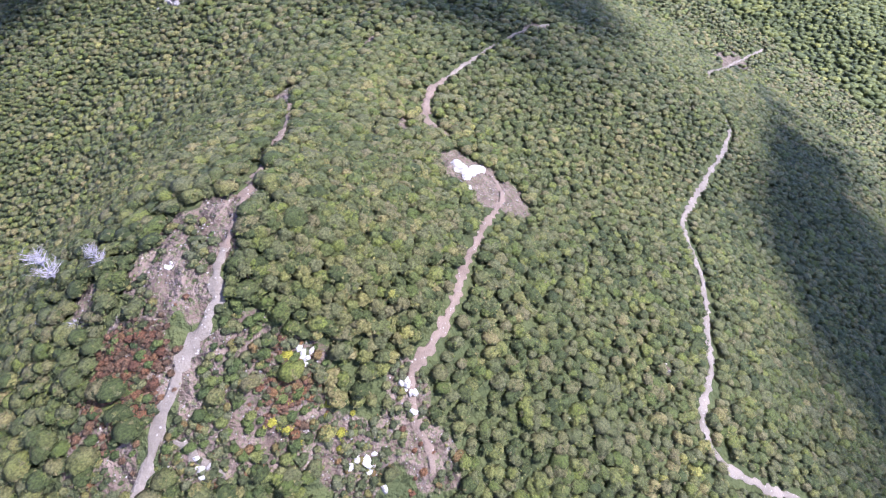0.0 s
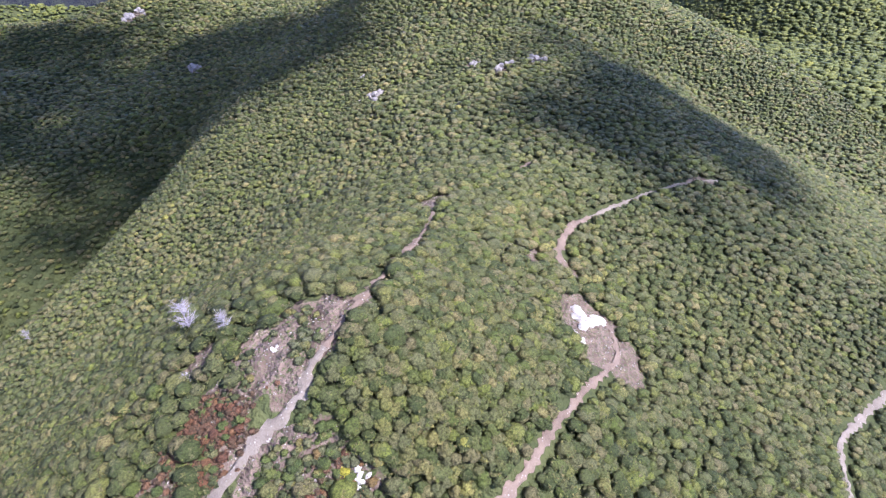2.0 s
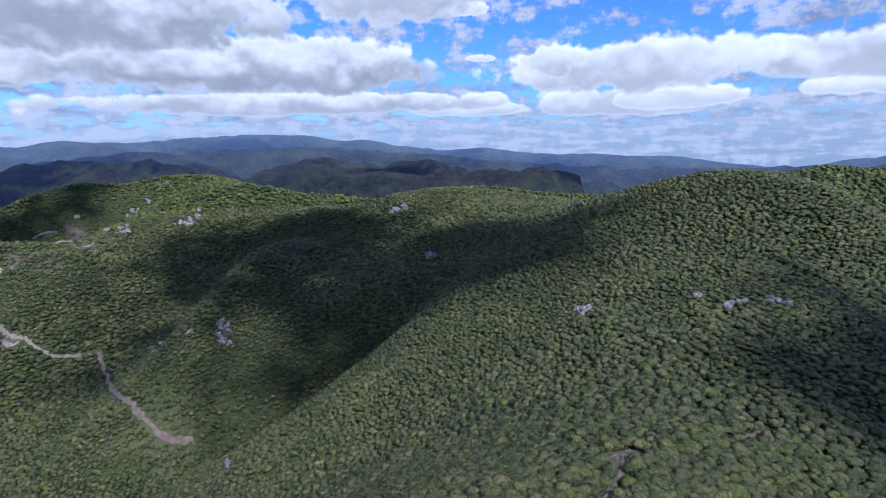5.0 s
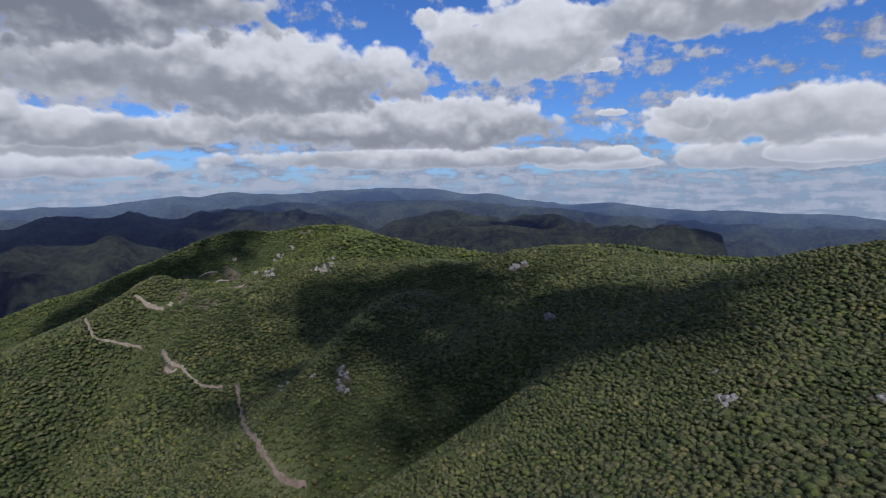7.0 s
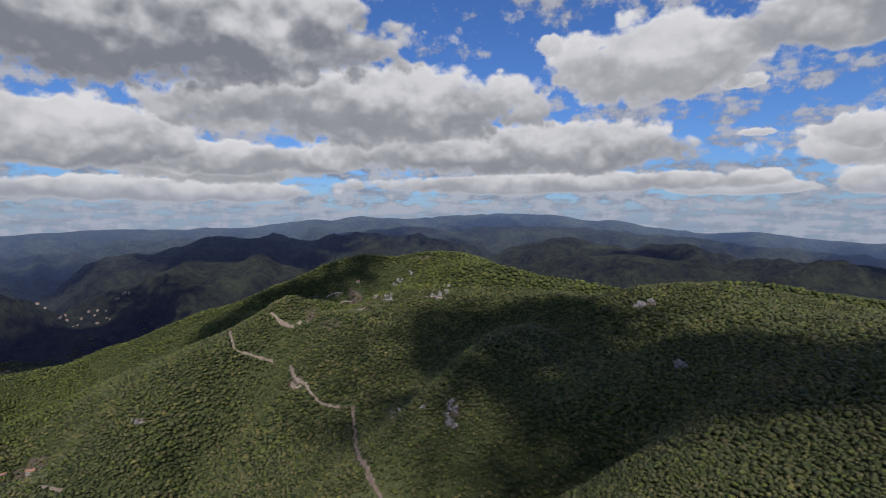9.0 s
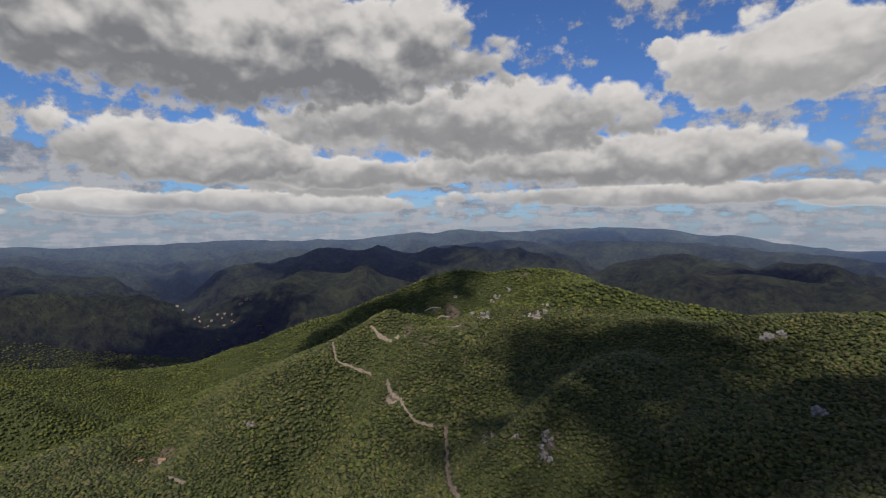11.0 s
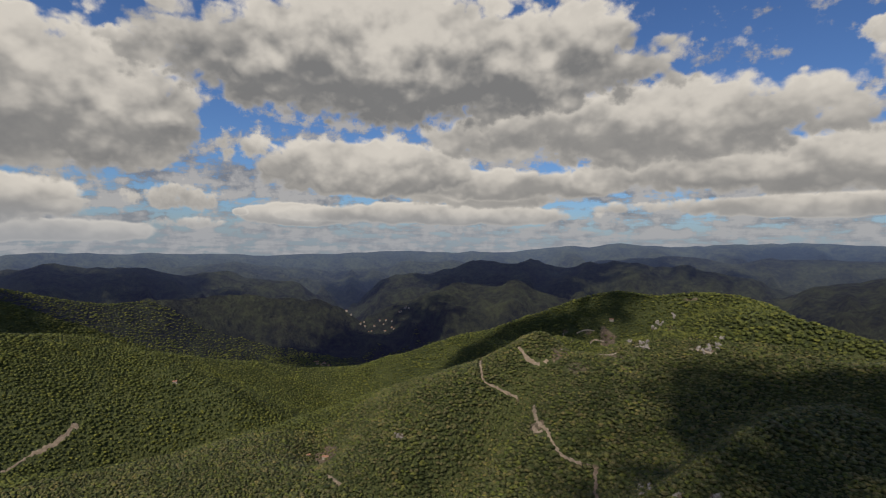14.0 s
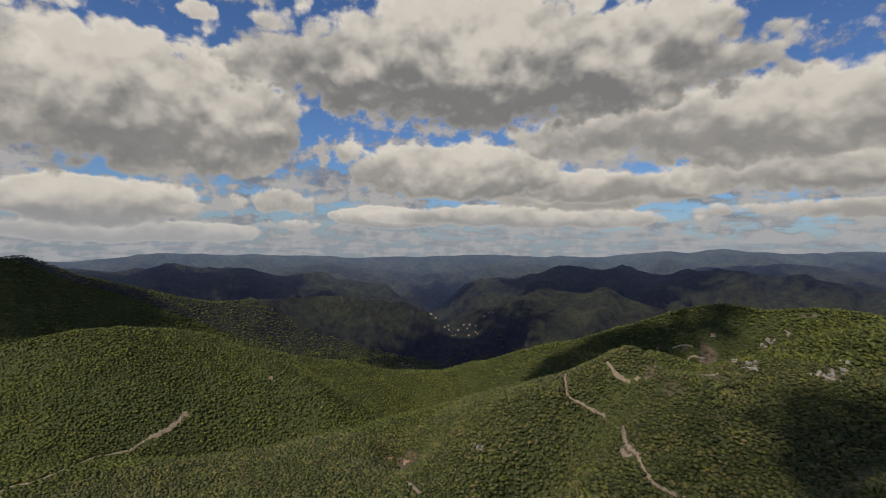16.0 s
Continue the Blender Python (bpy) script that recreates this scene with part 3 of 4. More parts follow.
BARE = [  # x, y, half length, half width, heading, how much grows there (0: nothing, 1: woods)
    (3.0, 53.6, 11.5, 12.1, -67, 0.0),
    (15.7, 54.0, 4.4, 7.9, -72, 0.0),
    (-14.1, 49.9, 8.7, 10.3, -63, 0.05),
    (-11.3, 28.3, 17.1, 12.0, -56, 0.07),
    (-31.6, 48.9, 9.7, 9.7, -59, 0.04),
    (-8.6, 9.9, 8.7, 7.9, -56, 0.03),
    (7.4, 5.8, 4.8, 7.3, -57, 0.04),
    (-0.1, -3.0, 5.7, 7.0, -54, 0.04),
    (1.6, 24.0, 4.4, 4.2, -56, 0),
    (85.1, 24.3, 8.4, 16.1, -30, 0),
    (88.4, 15.0, 8.3, 12.7, -33, 0.1),
    (94.8, 52.7, 3.9, 9.8, -46, 0.1),
    (90.7, 98.0, 4.8, 13.1, -90, 0),
    (43.5, 61.6, 2.6, 7.5, -51, 0),
    (21.5, 49.6, 2.9, 5.4, -76, 0),
    (13.4, 47.1, 2.8, 5.0, -75, 0),
    (-1.7, 33.3, 7.9, 5.2, -56, 0.05),
    (-11.5, 66.9, 5.4, 8.0, -73, 0.3),
    (-22.6, 32.3, 7.1, 5.3, -58, 0.03),
    (-0.8, 5.2, 7.9, 4.9, -57, 0.03),
    (-317.2, 790.6, 31.0, 22.0, -12, 0.45),
    (-400.0, 1172.2, 39.6, 22.0, -57, 0.15),
    (-466.1, 1181.3, 39.6, 5.5, 12, 0.25),
    (-278.3, 1037.9, 39.6, 22.0, -55, 0.6),
    (-159.6, 938.8, 27.7, 16.1, 4, 0.5),
    (-242.9, 1091.6, 39.6, 22.0, -62, 0.55),
    (-369.9, 861.4, 39.6, 20.2, 83, 0.25),
    (-248.3, 1278.4, 33.9, 8.8, -4, 0.3),
    (-290.3, 879.4, 27.4, 22.0, 50, 0.15),
    (-323.0, 666.1, 15.5, 10.8, -13, 0.1),
    (-229.0, 639.4, 6.2, 6.0, 21, 0.1),
    (-278.4, 704.6, 6.1, 7.6, 16, 0.4),
    (-401.9, 745.0, 9.0, 3.7, 48, 0.3),
    (-685.5, 592.5, 39.6, 22.0, -22, 0.15),
    (-1626.0, 1346.2, 39.6, 22.0, 74, 0.08),
    (490.2, -70.6, 39.6, 19.2, -22, 0.2),
    (226.2, 45.3, 11.9, 5.7, -29, 0.2),
    (233.5, 220.3, 13.2, 11.6, -47, 0.6),
    (188.6, 771.1, 26.5, 20.1, -37, 0.6),
]


OUTCROPS = [  # x, y, rise over the soil, radius, pieces, label
    (186, 260, 2.0, 5.9, 12, "grey cracked granite crag rising from the woods"),
    (202, 295, 1, 3.6, 5, "low grey granite outcrop among oaks"),
    (240, 192, 1.0, 5.6, 7, "pale granite slabs between the trees"),
    (267, 183, 1.0, 5.5, 7, "pale granite slabs between the trees"),
    (241, 216, 1, 3.3, 5, "pale granite slabs between the trees"),
    (191, 181, 0.8, 2.5, 4, "low grey granite outcrop among oaks"),
    (280, 279, 0.8, 3.0, 3, "low grey granite outcrop among oaks"),
    (-156, 602, 2, 6.8, 7, "tall grey granite crag on the shaded slope"),
    (-105, 509, 2, 3.4, 4, "tall grey granite crag on the shaded slope"),
    (-74, 502, 1.5, 6.2, 6, "broken granite ledge on the shaded slope"),
    (-77, 520, 1.5, 5.8, 5, "broken granite ledge on the shaded slope"),
    (191, 783, 2.2, 7.6, 7, "broken granite ledges below the summit"),
    (177, 587, 2, 6.6, 7, "broken granite ledges below the summit"),
    (-273, 1235, 2.2, 7.7, 6, "broken granite ledges below the summit"),
    (-262, 953, 2, 8.1, 7, "broken granite ledges below the summit"),
    (-154, 965, 2, 9.0, 7, "broken granite ledges below the summit"),
    (-150, 570, 2, 5.6, 7, "grey boulders showing through the woods"),
    (-71, 514, 2, 5.4, 7, "grey boulders showing through the woods"),
    (-160, 940, 2, 9.0, 8, "broken granite ledges below the summit"),
    (-253, 937, 2, 7.7, 6, "broken granite ledges below the summit"),
    (-306, 1215, 2, 9.0, 7, "broken granite ledges below the summit"),
    (-89, 704, 2, 4.3, 5, "grey boulders showing through the woods"),
    (-288, 972, 2, 8.0, 6, "broken granite ledges below the summit"),
    (-145, 1011, 2, 7.1, 5, "broken granite ledges below the summit"),
    (178, 781, 2, 8.9, 7, "grey boulders showing through the woods"),
    (174, 584, 2, 6.3, 6, "grey boulders showing through the woods"),
    (-73, 501, 2, 4.4, 5, "grey boulders showing through the woods"),
    (239, 215, 1.2, 3.5, 6, "grey boulders showing through the woods"),
    (192, 182, 1.0, 2.7, 4, "low grey granite outcrop among oaks"),
    (-497, 572, 1.5, 7.1, 4, "grey boulders showing through the woods"),
    (318, -152, 1.0, 2.2, 3, "low grey granite outcrop among oaks"),
    (60, -49, 0.6, 1.7, 4, "low grey granite outcrop among oaks"),
    (2, 24, 0.2, 2.1, 8, "white weathered rock slab on the crest"),
    (87, 25, 0.2, 4.0, 11, "white weathered rock slab in the clearing"),
    (76, 22, 0.2, 2.5, 7, "white weathered rock slab in the clearing"),
    (8, 6, 0.2, 1.8, 8, "pale broken stones beside the rocky track"),
    (-8, 7, 0.2, 2.5, 9, "pale broken stones beside the rocky track"),
    (-24, 33, 0.2, 1.8, 7, "pale broken stones on the bare crest"),
    (3, 54, 0.1, 1.0, 5, "pale broken stones on the bare crest"),
]


def refine(points, step):
    """Points along a rounded line, a step apart."""
    p = np.array(points, float)
    for _ in range(3):
        q = [p[0]]
        for a, b in zip(p[:-1], p[1:]):
            q += [a * 0.75 + b * 0.25, a * 0.25 + b * 0.75]
        p = np.array(q + [p[-1]])
    run = np.concatenate([[0], np.cumsum(np.hypot(*np.diff(p, axis=0).T))])
    at = np.linspace(0, run[-1], max(3, int(run[-1] / step)))
    return np.stack([np.interp(at, run, p[:, 0]), np.interp(at, run, p[:, 1])], 1)


def track_distance(x, y):
    """Metres from the edge of the nearest track."""
    best = np.full(np.shape(x), 1e9)
    for width, points in TRACKS.values():
        line = refine(points, max(2.0, width))
        lo, hi = line.min(0) - 25, line.max(0) + 25
        near = np.where((x > lo[0]) & (x < hi[0]) & (y > lo[1]) & (y < hi[1]))[0]
        for part_of in np.array_split(near, max(1, len(near) // 4000)):
            if len(part_of):
                d = np.hypot(x[part_of, None] - line[None, :, 0], y[part_of, None] - line[None, :, 1]).min(1) - width / 2
                best[part_of] = np.minimum(best[part_of], d)
    return best


def growth(x, y):
    """1 in the woods, towards 0 on bare ground, with ragged borders."""
    g = np.ones(np.shape(x))
    for cx, cy, a, b, turn, left in BARE:
        c, s = math.cos(radians(turn)), math.sin(radians(turn))
        u, w = ((x - cx) * c + (y - cy) * s) / a, ((y - cy) * c - (x - cx) * s) / b
        q = np.sqrt(u * u + w * w) + 0.28 * value_noise(x / (0.5 * b), y / (0.5 * b))
        g = np.minimum(g, left + (1 - left) * smooth(0.82, 1.05, q))
    for cx, cy, rise, radius, count, label in OUTCROPS:
        g = np.minimum(g, smooth(0.7, 1.25, np.hypot(x - cx, y - cy) / radius))
    return g


# ---------------------------------------------------------------- ground
DISTANCE = 2080.0   # from here on the hills are a far backdrop


def build_ground():
    rings = [2.6]
    while rings[-1] < 4850:
        rings.append(rings[-1] + max(2.6, rings[-1] * 0.0132))
    rings, turns = np.array(rings), 448
    angle = np.linspace(0, 2 * math.pi, turns, endpoint=False)
    x, y = 30 + rings[:, None] * np.cos(angle), 20 + rings[:, None] * np.sin(angle)
    x, y = np.append(x.ravel(), 30.0), np.append(y.ravel(), 20.0)
    points = np.stack([x, y, height(x, y)], 1)
    i, j = np.meshgrid(np.arange(len(rings) - 1), np.arange(turns), indexing="ij")
    a, b = i * turns + j, i * turns + (j + 1) % turns
    quads = np.stack([a, a + turns, b + turns, b], -1)
    edge = int(np.searchsorted(rings, DISTANCE))
    k, last = np.arange(turns), len(points) - 1
    cap = np.stack([np.full(turns // 2, last), k[::2], (k[::2] + 1) % turns, (k[::2] + 2) % turns], -1)
    for name, faces, stuff, label, kind in (
            ("ground", np.concatenate([cap, quads[:edge].reshape(-1, 4)]), wooded_ground, "wooded mountain ground with ridges, gullies and bare patches", "ground"),
            ("backdrop", quads[edge:].reshape(-1, 4), hazed_hills, "wooded mountain ranges, their blue distance haze put in as glow", "mountains")):
        used, back = np.unique(faces, return_inverse=True)
        me = mesh_from(name, points[used], back.reshape(-1, 4))
        bare = 1 - growth(points[used, 0], points[used, 1])
        me.attributes.new("bare", "FLOAT", "POINT").data.foreach_set("value", bare.astype(np.float32))
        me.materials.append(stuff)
        tagged(new(name, me), label, kind, kind="structure")


def build_track(name, width, points):
    """A worn track: a crowned strip with ragged borders, laid on the slope."""
    line = refine(points, width * 0.45)
    bend = np.arange(len(line)) * 0.45
    line = line + 0.35 * width * np.column_stack([value_noise(bend / 3.1 + len(name), bend * 0), value_noise(bend / 3.1, bend * 0 + 40.5)]) * smooth(0, 4, np.minimum(np.arange(len(line)), len(line) - 1 - np.arange(len(line))))[:, None]
    way = np.gradient(line, axis=0)
    side = np.stack([-way[:, 1], way[:, 0]], 1) / np.hypot(*way.T)[:, None]
    run = np.cumsum(np.hypot(*way.T))
    rows = []
    across = (-0.62, -0.42, -0.16, 0.1, 0.38, 0.62)
    for k, a in enumerate(across):
        rag = 0.6 * width * value_noise(run / (width * 0.9) + 13 * k, run * 0 + 0.7 * len(name)) * (abs(a) > 0.5)
        p = line + side * (a * width + rag * math.copysign(1, a))[:, None]
        z = height(p[:, 0], p[:, 1]) + (0.42 if abs(a) < 0.5 else 0.12) - (0.07 if abs(abs(a) - 0.4) < 0.05 else 0)
        rows.append(np.column_stack([p, z]))
    n, w = len(line), len(across)
    pts = np.stack(rows, 1).reshape(-1, 3)
    i, j = np.meshgrid(np.arange(n - 1), np.arange(w - 1), indexing="ij")
    a = i * w + j
    me = mesh_from(name, pts, np.stack([a, a + w, a + w + 1, a + 1], -1).reshape(-1, 4))
    kinds = {"spur_road": road_soil, "upper_spur_road": road_soil, "spur_siding": road_soil, "summit_road": road_soil, "terrace_road": road_soil, "hillside_road": road_soil,
             "hut_road": road_soil, "rocky_track": rocky_soil, "upper_rocky_track": rocky_soil, "crest_path": rocky_soil, "ridge_path": rocky_soil, "valley_road": rocky_soil}
    me.materials.append(kinds.get(name, track_soil))
    return tagged(new(name, me), "pale stony dirt track worn into the wooded slope", "track", kind="structure")


build_ground()
for track_name, (track_width, track_points) in TRACKS.items():
    build_track(track_name, track_width, track_points)


# ---------------------------------------------------------------- woods
def crown_shape(seed, rows, turns, leaves, depth=0.26, knobs=9, clump=0.2):
    """A domed crown of radius 1, knobbly with boughs, with loose leaf clumps on it. Returns points and triangles."""
    rng = np.random.RandomState(seed)
    pts, tris = [(0, 0, 1.0)], []
    for i in range(1, rows + 1):
        polar = math.pi * 0.62 * i / rows
        for j in range(turns):
            a = 2 * math.pi * (j + 0.5 * (i % 2)) / turns
            pts.append((math.sin(polar) * math.cos(a), math.sin(polar) * math.sin(a), math.cos(polar)))
    p = np.array(pts)
    boughs = rng.normal(size=(knobs, 3))
    boughs[:, 2] = np.abs(boughs[:, 2]) * 0.9
    boughs /= np.linalg.norm(boughs, axis=1)[:, None]
    near = (p @ boughs.T).max(1)
    p *= (1 - depth + depth * 1.45 * smooth(0.62, 0.98, near) + rng.uniform(-0.06, 0.06, len(p)))[:, None]
    p[:, 2] *= 0.80
    for j in range(turns):
        tris.append((0, 1 + j, 1 + (j + 1) % turns))
    for i in range(rows - 1):
        for j in range(turns):
            a, b = 1 + i * turns + j, 1 + i * turns + (j + 1) % turns
            c, d = a + turns, b + turns
            tris += [(a, c, d), (a, d, b)] if i % 2 else [(a, c, b), (b, c, d)]
    pts = [p]
    base = len(p)
    for k in range(leaves):
        at = rng.normal(size=3)
        at[2] = abs(at[2]) * 0.9 + 0.05
        at /= np.linalg.norm(at)
        lift = float((boughs @ at).max())
        r = 1 - depth + depth * 1.45 * float(smooth(0.62, 0.98, lift)) + rng.uniform(-0.02, 0.12)
        u = np.cross(at, rng.normal(size=3))
        u /= np.linalg.norm(u)
        w = np.cross(at, u)
        s = clump * rng.uniform(0.6, 1.35)
        mid = at * r * (1, 1, 0.80)
        pts.append(np.array([mid + u * s, mid - 0.5 * u * s + 0.8 * w * s, mid - 0.5 * u * s - 0.8 * w * s + at * 0.16]))
        tris.append((base, base + 1, base + 2))
        base += 3
    return np.concatenate(pts), np.array(tris)


def join_copies(shapes, pick, places, radius, stretch, turn):
    """One mesh of many copies of a few shapes."""
    points, faces, start = [], [], 0
    for k, (p, f) in enumerate(shapes):
        m = np.where(pick == k)[0]
        if not len(m):
            continue
        c, s = np.cos(turn[m])[:, None], np.sin(turn[m])[:, None]
        c, s = c * (0.8 + 0.4 * (turn[m] * 7.3 % 1))[:, None], s * (0.8 + 0.4 * (turn[m] * 5.1 % 1))[:, None]
        q = np.empty((len(m), len(p), 3), np.float32)
        q[:, :, 0] = (p[:, 0] * c - p[:, 1] * s) * radius[m, None] + places[m, 0, None]
        q[:, :, 1] = (p[:, 0] * s + p[:, 1] * c) * radius[m, None] + places[m, 1, None]
        q[:, :, 2] = p[:, 2] * (radius * stretch)[m, None] + places[m, 2, None]
        faces.append((f[None] + (np.arange(len(m)) * len(p))[:, None, None] + start).reshape(-1, 3))
        points.append(q.reshape(-1, 3))
        start += len(m) * len(p)
    return np.concatenate(points), np.concatenate(faces)


def scatter(inner, outer, first, last, spacing, seed):
    """Jittered places in a ring sector round the plan's middle; headings clockwise from +y in degrees."""
    rng = np.random.RandomState(seed)
    k = np.arange(-outer, outer, spacing)
    x, y = [a.ravel() for a in np.meshgrid(k, k)]
    y = y + 0.5 * spacing * (np.round(x / spacing) % 2)
    x, y = x + rng.uniform(-0.42, 0.42, x.size) * spacing, y + rng.uniform(-0.42, 0.42, x.size) * spacing
    r, a = np.hypot(x, y), np.degrees(np.arctan2(x, y))
    a = np.where(a < first, a + 360, a)
    keep = (r >= inner) & (r < outer) & (a > first) & (a < last)
    return x[keep], y[keep]


def woods(name, inner, outer, first, last, spacing, radius, shapes, stuff, seed, label):
    x, y = scatter(inner, outer, first, last, spacing, seed)
    rng = np.random.RandomState(seed + 50)
    chance = rng.rand(x.size)
    keep = (track_distance(x, y) > radius * (0.95 if inner < 400 else 0.75)) & (growth(x, y) > chance)
    x, y = x[keep], y[keep]
    size = radius * rng.uniform(0.7, 1.25, x.size) * (1 + 0.25 * value_noise(x / 45, y / 45))
    stretch = rng.uniform(0.75, 1.2, x.size) * (0.74 if radius < 3 else 0.68 if radius < 4 else 0.58)
    z = height(x, y) + size * stretch * 0.55 + rng.uniform(-0.1, 0.35, x.size) * radius
    places = np.stack([x, y, z], 1)
    pts, tris = join_copies(shapes, rng.randint(0, len(shapes), x.size), places, size, stretch, rng.uniform(0, 6.28, x.size))
    me = mesh_from(name, pts, tris)
    me.materials.append(stuff)
    return tagged(new(name, me), label, "forest", kind="stuff")


NEAR_STAND = (26.0, 24.0, 19.0, 18.0)   # the stand of single trees between the two tracks: middle and half sizes
fine = [crown_shape(s, 4, 8, 30, depth=0.40, knobs=11, clump=0.19) for s in range(8)]
rough = [crown_shape(s + 40, 3, 6, 10, depth=0.40, knobs=8, clump=0.24) for s in range(8)]
coarse = [crown_shape(s + 60, 3, 5, 0, depth=0.32, knobs=6) for s in range(8)]
far_off = [crown_shape(s + 80, 2, 5, 0, depth=0.30, knobs=5) for s in range(8)]
woods("oak_woods", 0, 185, -60, 205, 2.6, 1.98, fine, leaf_near, 1, "dense evergreen oak woods in mixed greens on the ridge")
woods("valley_woods", 0, 185, 205, 300, 4.6, 3.2, coarse, leaf_near, 5, "dense evergreen oak woods falling to the valley")
woods("slope_woods", 185, 390, -72, 168, 3.0, 2.2, rough, leaf_near, 2, "dense evergreen oak woods covering the slopes")
woods("hill_woods", 390, 620, -78, 144, 3.8, 2.75, coarse, leaf_near, 3, "closed dark green woods over the hills")
woods("summit_woods", 620, 1000, -90, 72, 4.8, 3.4, coarse, leaf_near, 6, "closed dark green woods round the summit")
woods("far_woods", 1000, 1600, -106, -8, 6.4, 4.4, far_off, leaf_far, 4, "closed woods on the far hillsides")
woods("valley_hill_woods", 1600, 2250, -108, -38, 9.0, 5.4, far_off, leaf_far, 9, "closed woods on the hills across the valley")
woods("saddle_woods", 1000, 1500, -8, 73, 9.0, 5.8, far_off, leaf_far, 7, "closed woods on the hills beyond the saddle")
woods("eastern_woods", 620, 1500, 72, 133, 8.5, 5.6, far_off, leaf_far, 8, "closed woods on the eastern slopes")


# ---------------------------------------------------------------- single trees between the tracks
def limb(bm, a, b, r0, r1, sides=6):
    """A tapered branch from a to b."""
    a, b = Vector(a), Vector(b)
    way = (b - a).normalized()
    u = way.orthogonal().normalized()
    w = way.cross(u)
    rings = []
    for at, r in ((a, r0), (b, r1)):
        rings.append([bm.verts.new(at + (u * math.cos(k * 2 * math.pi / sides) + w * math.sin(k * 2 * math.pi / sides)) * r) for k in range(sides)])
    for k in range(sides):
        bm.faces.new((rings[0][k], rings[0][(k + 1) % sides], rings[1][(k + 1) % sides], rings[1][k]))
    bm.faces.new(rings[1])


def trunk_mesh(seed):
    rng = random.Random(seed)
    bm = bmesh.new()
    top = Vector((rng.uniform(-0.2, 0.2), rng.uniform(-0.2, 0.2), 1.5))
    limb(bm, (0, 0, -0.6), top, 0.17, 0.11, 7)
    for k in range(5):
        a = k * 1.26 + rng.uniform(-0.3, 0.3)
        mid = top + Vector((math.cos(a) * 0.7, math.sin(a) * 0.7, 0.6))
        limb(bm, top - Vector((0, 0, 0.1)), mid, 0.09, 0.05, 5)
        limb(bm, mid, mid + Vector((math.cos(a + 0.4) * 0.6, math.sin(a + 0.4) * 0.6, 0.5)), 0.05, 0.02, 4)
    me = bpy.data.meshes.new("trunk")
    bm.to_mesh(me)
    bm.free()
    return me


def crown_mesh(seed, lobes=7, leaves=140):
    """A crown of several lobes with loose leaf clumps."""
    rng = np.random.RandomState(seed)
    pts, tris, start = [], [], 0
    for k in range(lobes):
        p, f = crown_shape(seed * 31 + k, 4, 8, leaves // lobes, depth=0.3, knobs=10, clump=0.2)
        a, r = k * 6.283 / (lobes - 1) + rng.uniform(-0.4, 0.4), (1.15 if k else 0.0)
        size = rng.uniform(0.95, 1.35) if k else 1.5
        at = np.array([math.cos(a) * r, math.sin(a) * r, 2.35 + (0.75 if k == 0 else rng.uniform(-0.25, 0.4))])
        pts.append(p * size + at)
        tris.append(f + start)
        start += len(p)
    return mesh_from("crown", np.concatenate(pts), np.concatenate(tris))


def build_stand():
    kinds = []
    for seed in range(6):
        tree = new("oak_tree")
        tagged(tree, "evergreen oak with a dense rounded grey-green crown", "tree", "oaks between the two tracks")
        part("trunk", trunk_mesh(seed), bark, tree)
        part("crown", crown_mesh(seed + 3), leaf_object, tree)
        kinds.append(tree)
    cx, cy, a, b = NEAR_STAND
    rng = np.random.RandomState(11)
    x, y = scatter(0, 110, -180, 180, 2.25, 12)
    keep = (np.abs(x - cx) < a) & (np.abs(y - cy) < b) & (track_distance(x, y) > 1.0) & (growth(x, y) > rng.rand(x.size))
    x, y = x[keep][:290], y[keep][:290]
    for k, (px, py) in enumerate(zip(x, y)):
        size = rng.uniform(0.6, 0.86)
        m = Matrix.LocRotScale((px, py, float(height(px, py))), Euler((0, 0, rng.uniform(0, 6.28))), (size, size, size * rng.uniform(0.85, 1.15)))
        if k < len(kinds):
            kinds[k].matrix_basis = m
        else:
            t = copy_thing(kinds[k % len(kinds)], Matrix())
            t.matrix_basis = m


build_stand()


# ---------------------------------------------------------------- shrubs on the bare crest
def shrub_mesh(seed):
    p, f = crown_shape(seed + 300, 4, 7, 22, depth=0.4)
    p[:, 2] = p[:, 2] * 0.8 + 0.35
    return mesh_from("shrub", p, f)


SHRUBS = [  # material, label, middle x, y, spread along and across, number, least and greatest radius
    (shrub_green, "low rounded green shrub on stony ground", -9.8, 28.5, 15, 11, 105, 0.5, 1.5),
    (shrub_green, "small dark green shrub on the bare slope", -37, 45, 11, 11, 48, 0.35, 0.8),
    (shrub_green, "low rounded green shrub on stony ground", -17.6, 49.4, 11, 8, 30, 0.6, 1.3),
    (shrub_red, "rust-red shrub in early autumn colour", -16.9, 51.5, 8, 6, 34, 0.6, 1.4),
    (shrub_red, "rust-red shrub in early autumn colour", -3.8, 25, 8, 5, 12, 0.5, 1.1),
    (shrub_yellow, "bright yellow-green shrub among darker bushes", -6.6, 20.2, 7, 7, 14, 0.5, 1.2),
    (shrub_green, "low rounded green shrub on stony ground", -20.6, 9, 16, 9, 25, 0.5, 1.4),
    (shrub_green, "low heath bush on bare brown soil", 3.5, 54, 11, 8, 24, 0.22, 0.55),
    (shrub_red, "rust-red shrub in early autumn colour", -5.3, 1, 7, 4, 8, 0.5, 1.0),
]


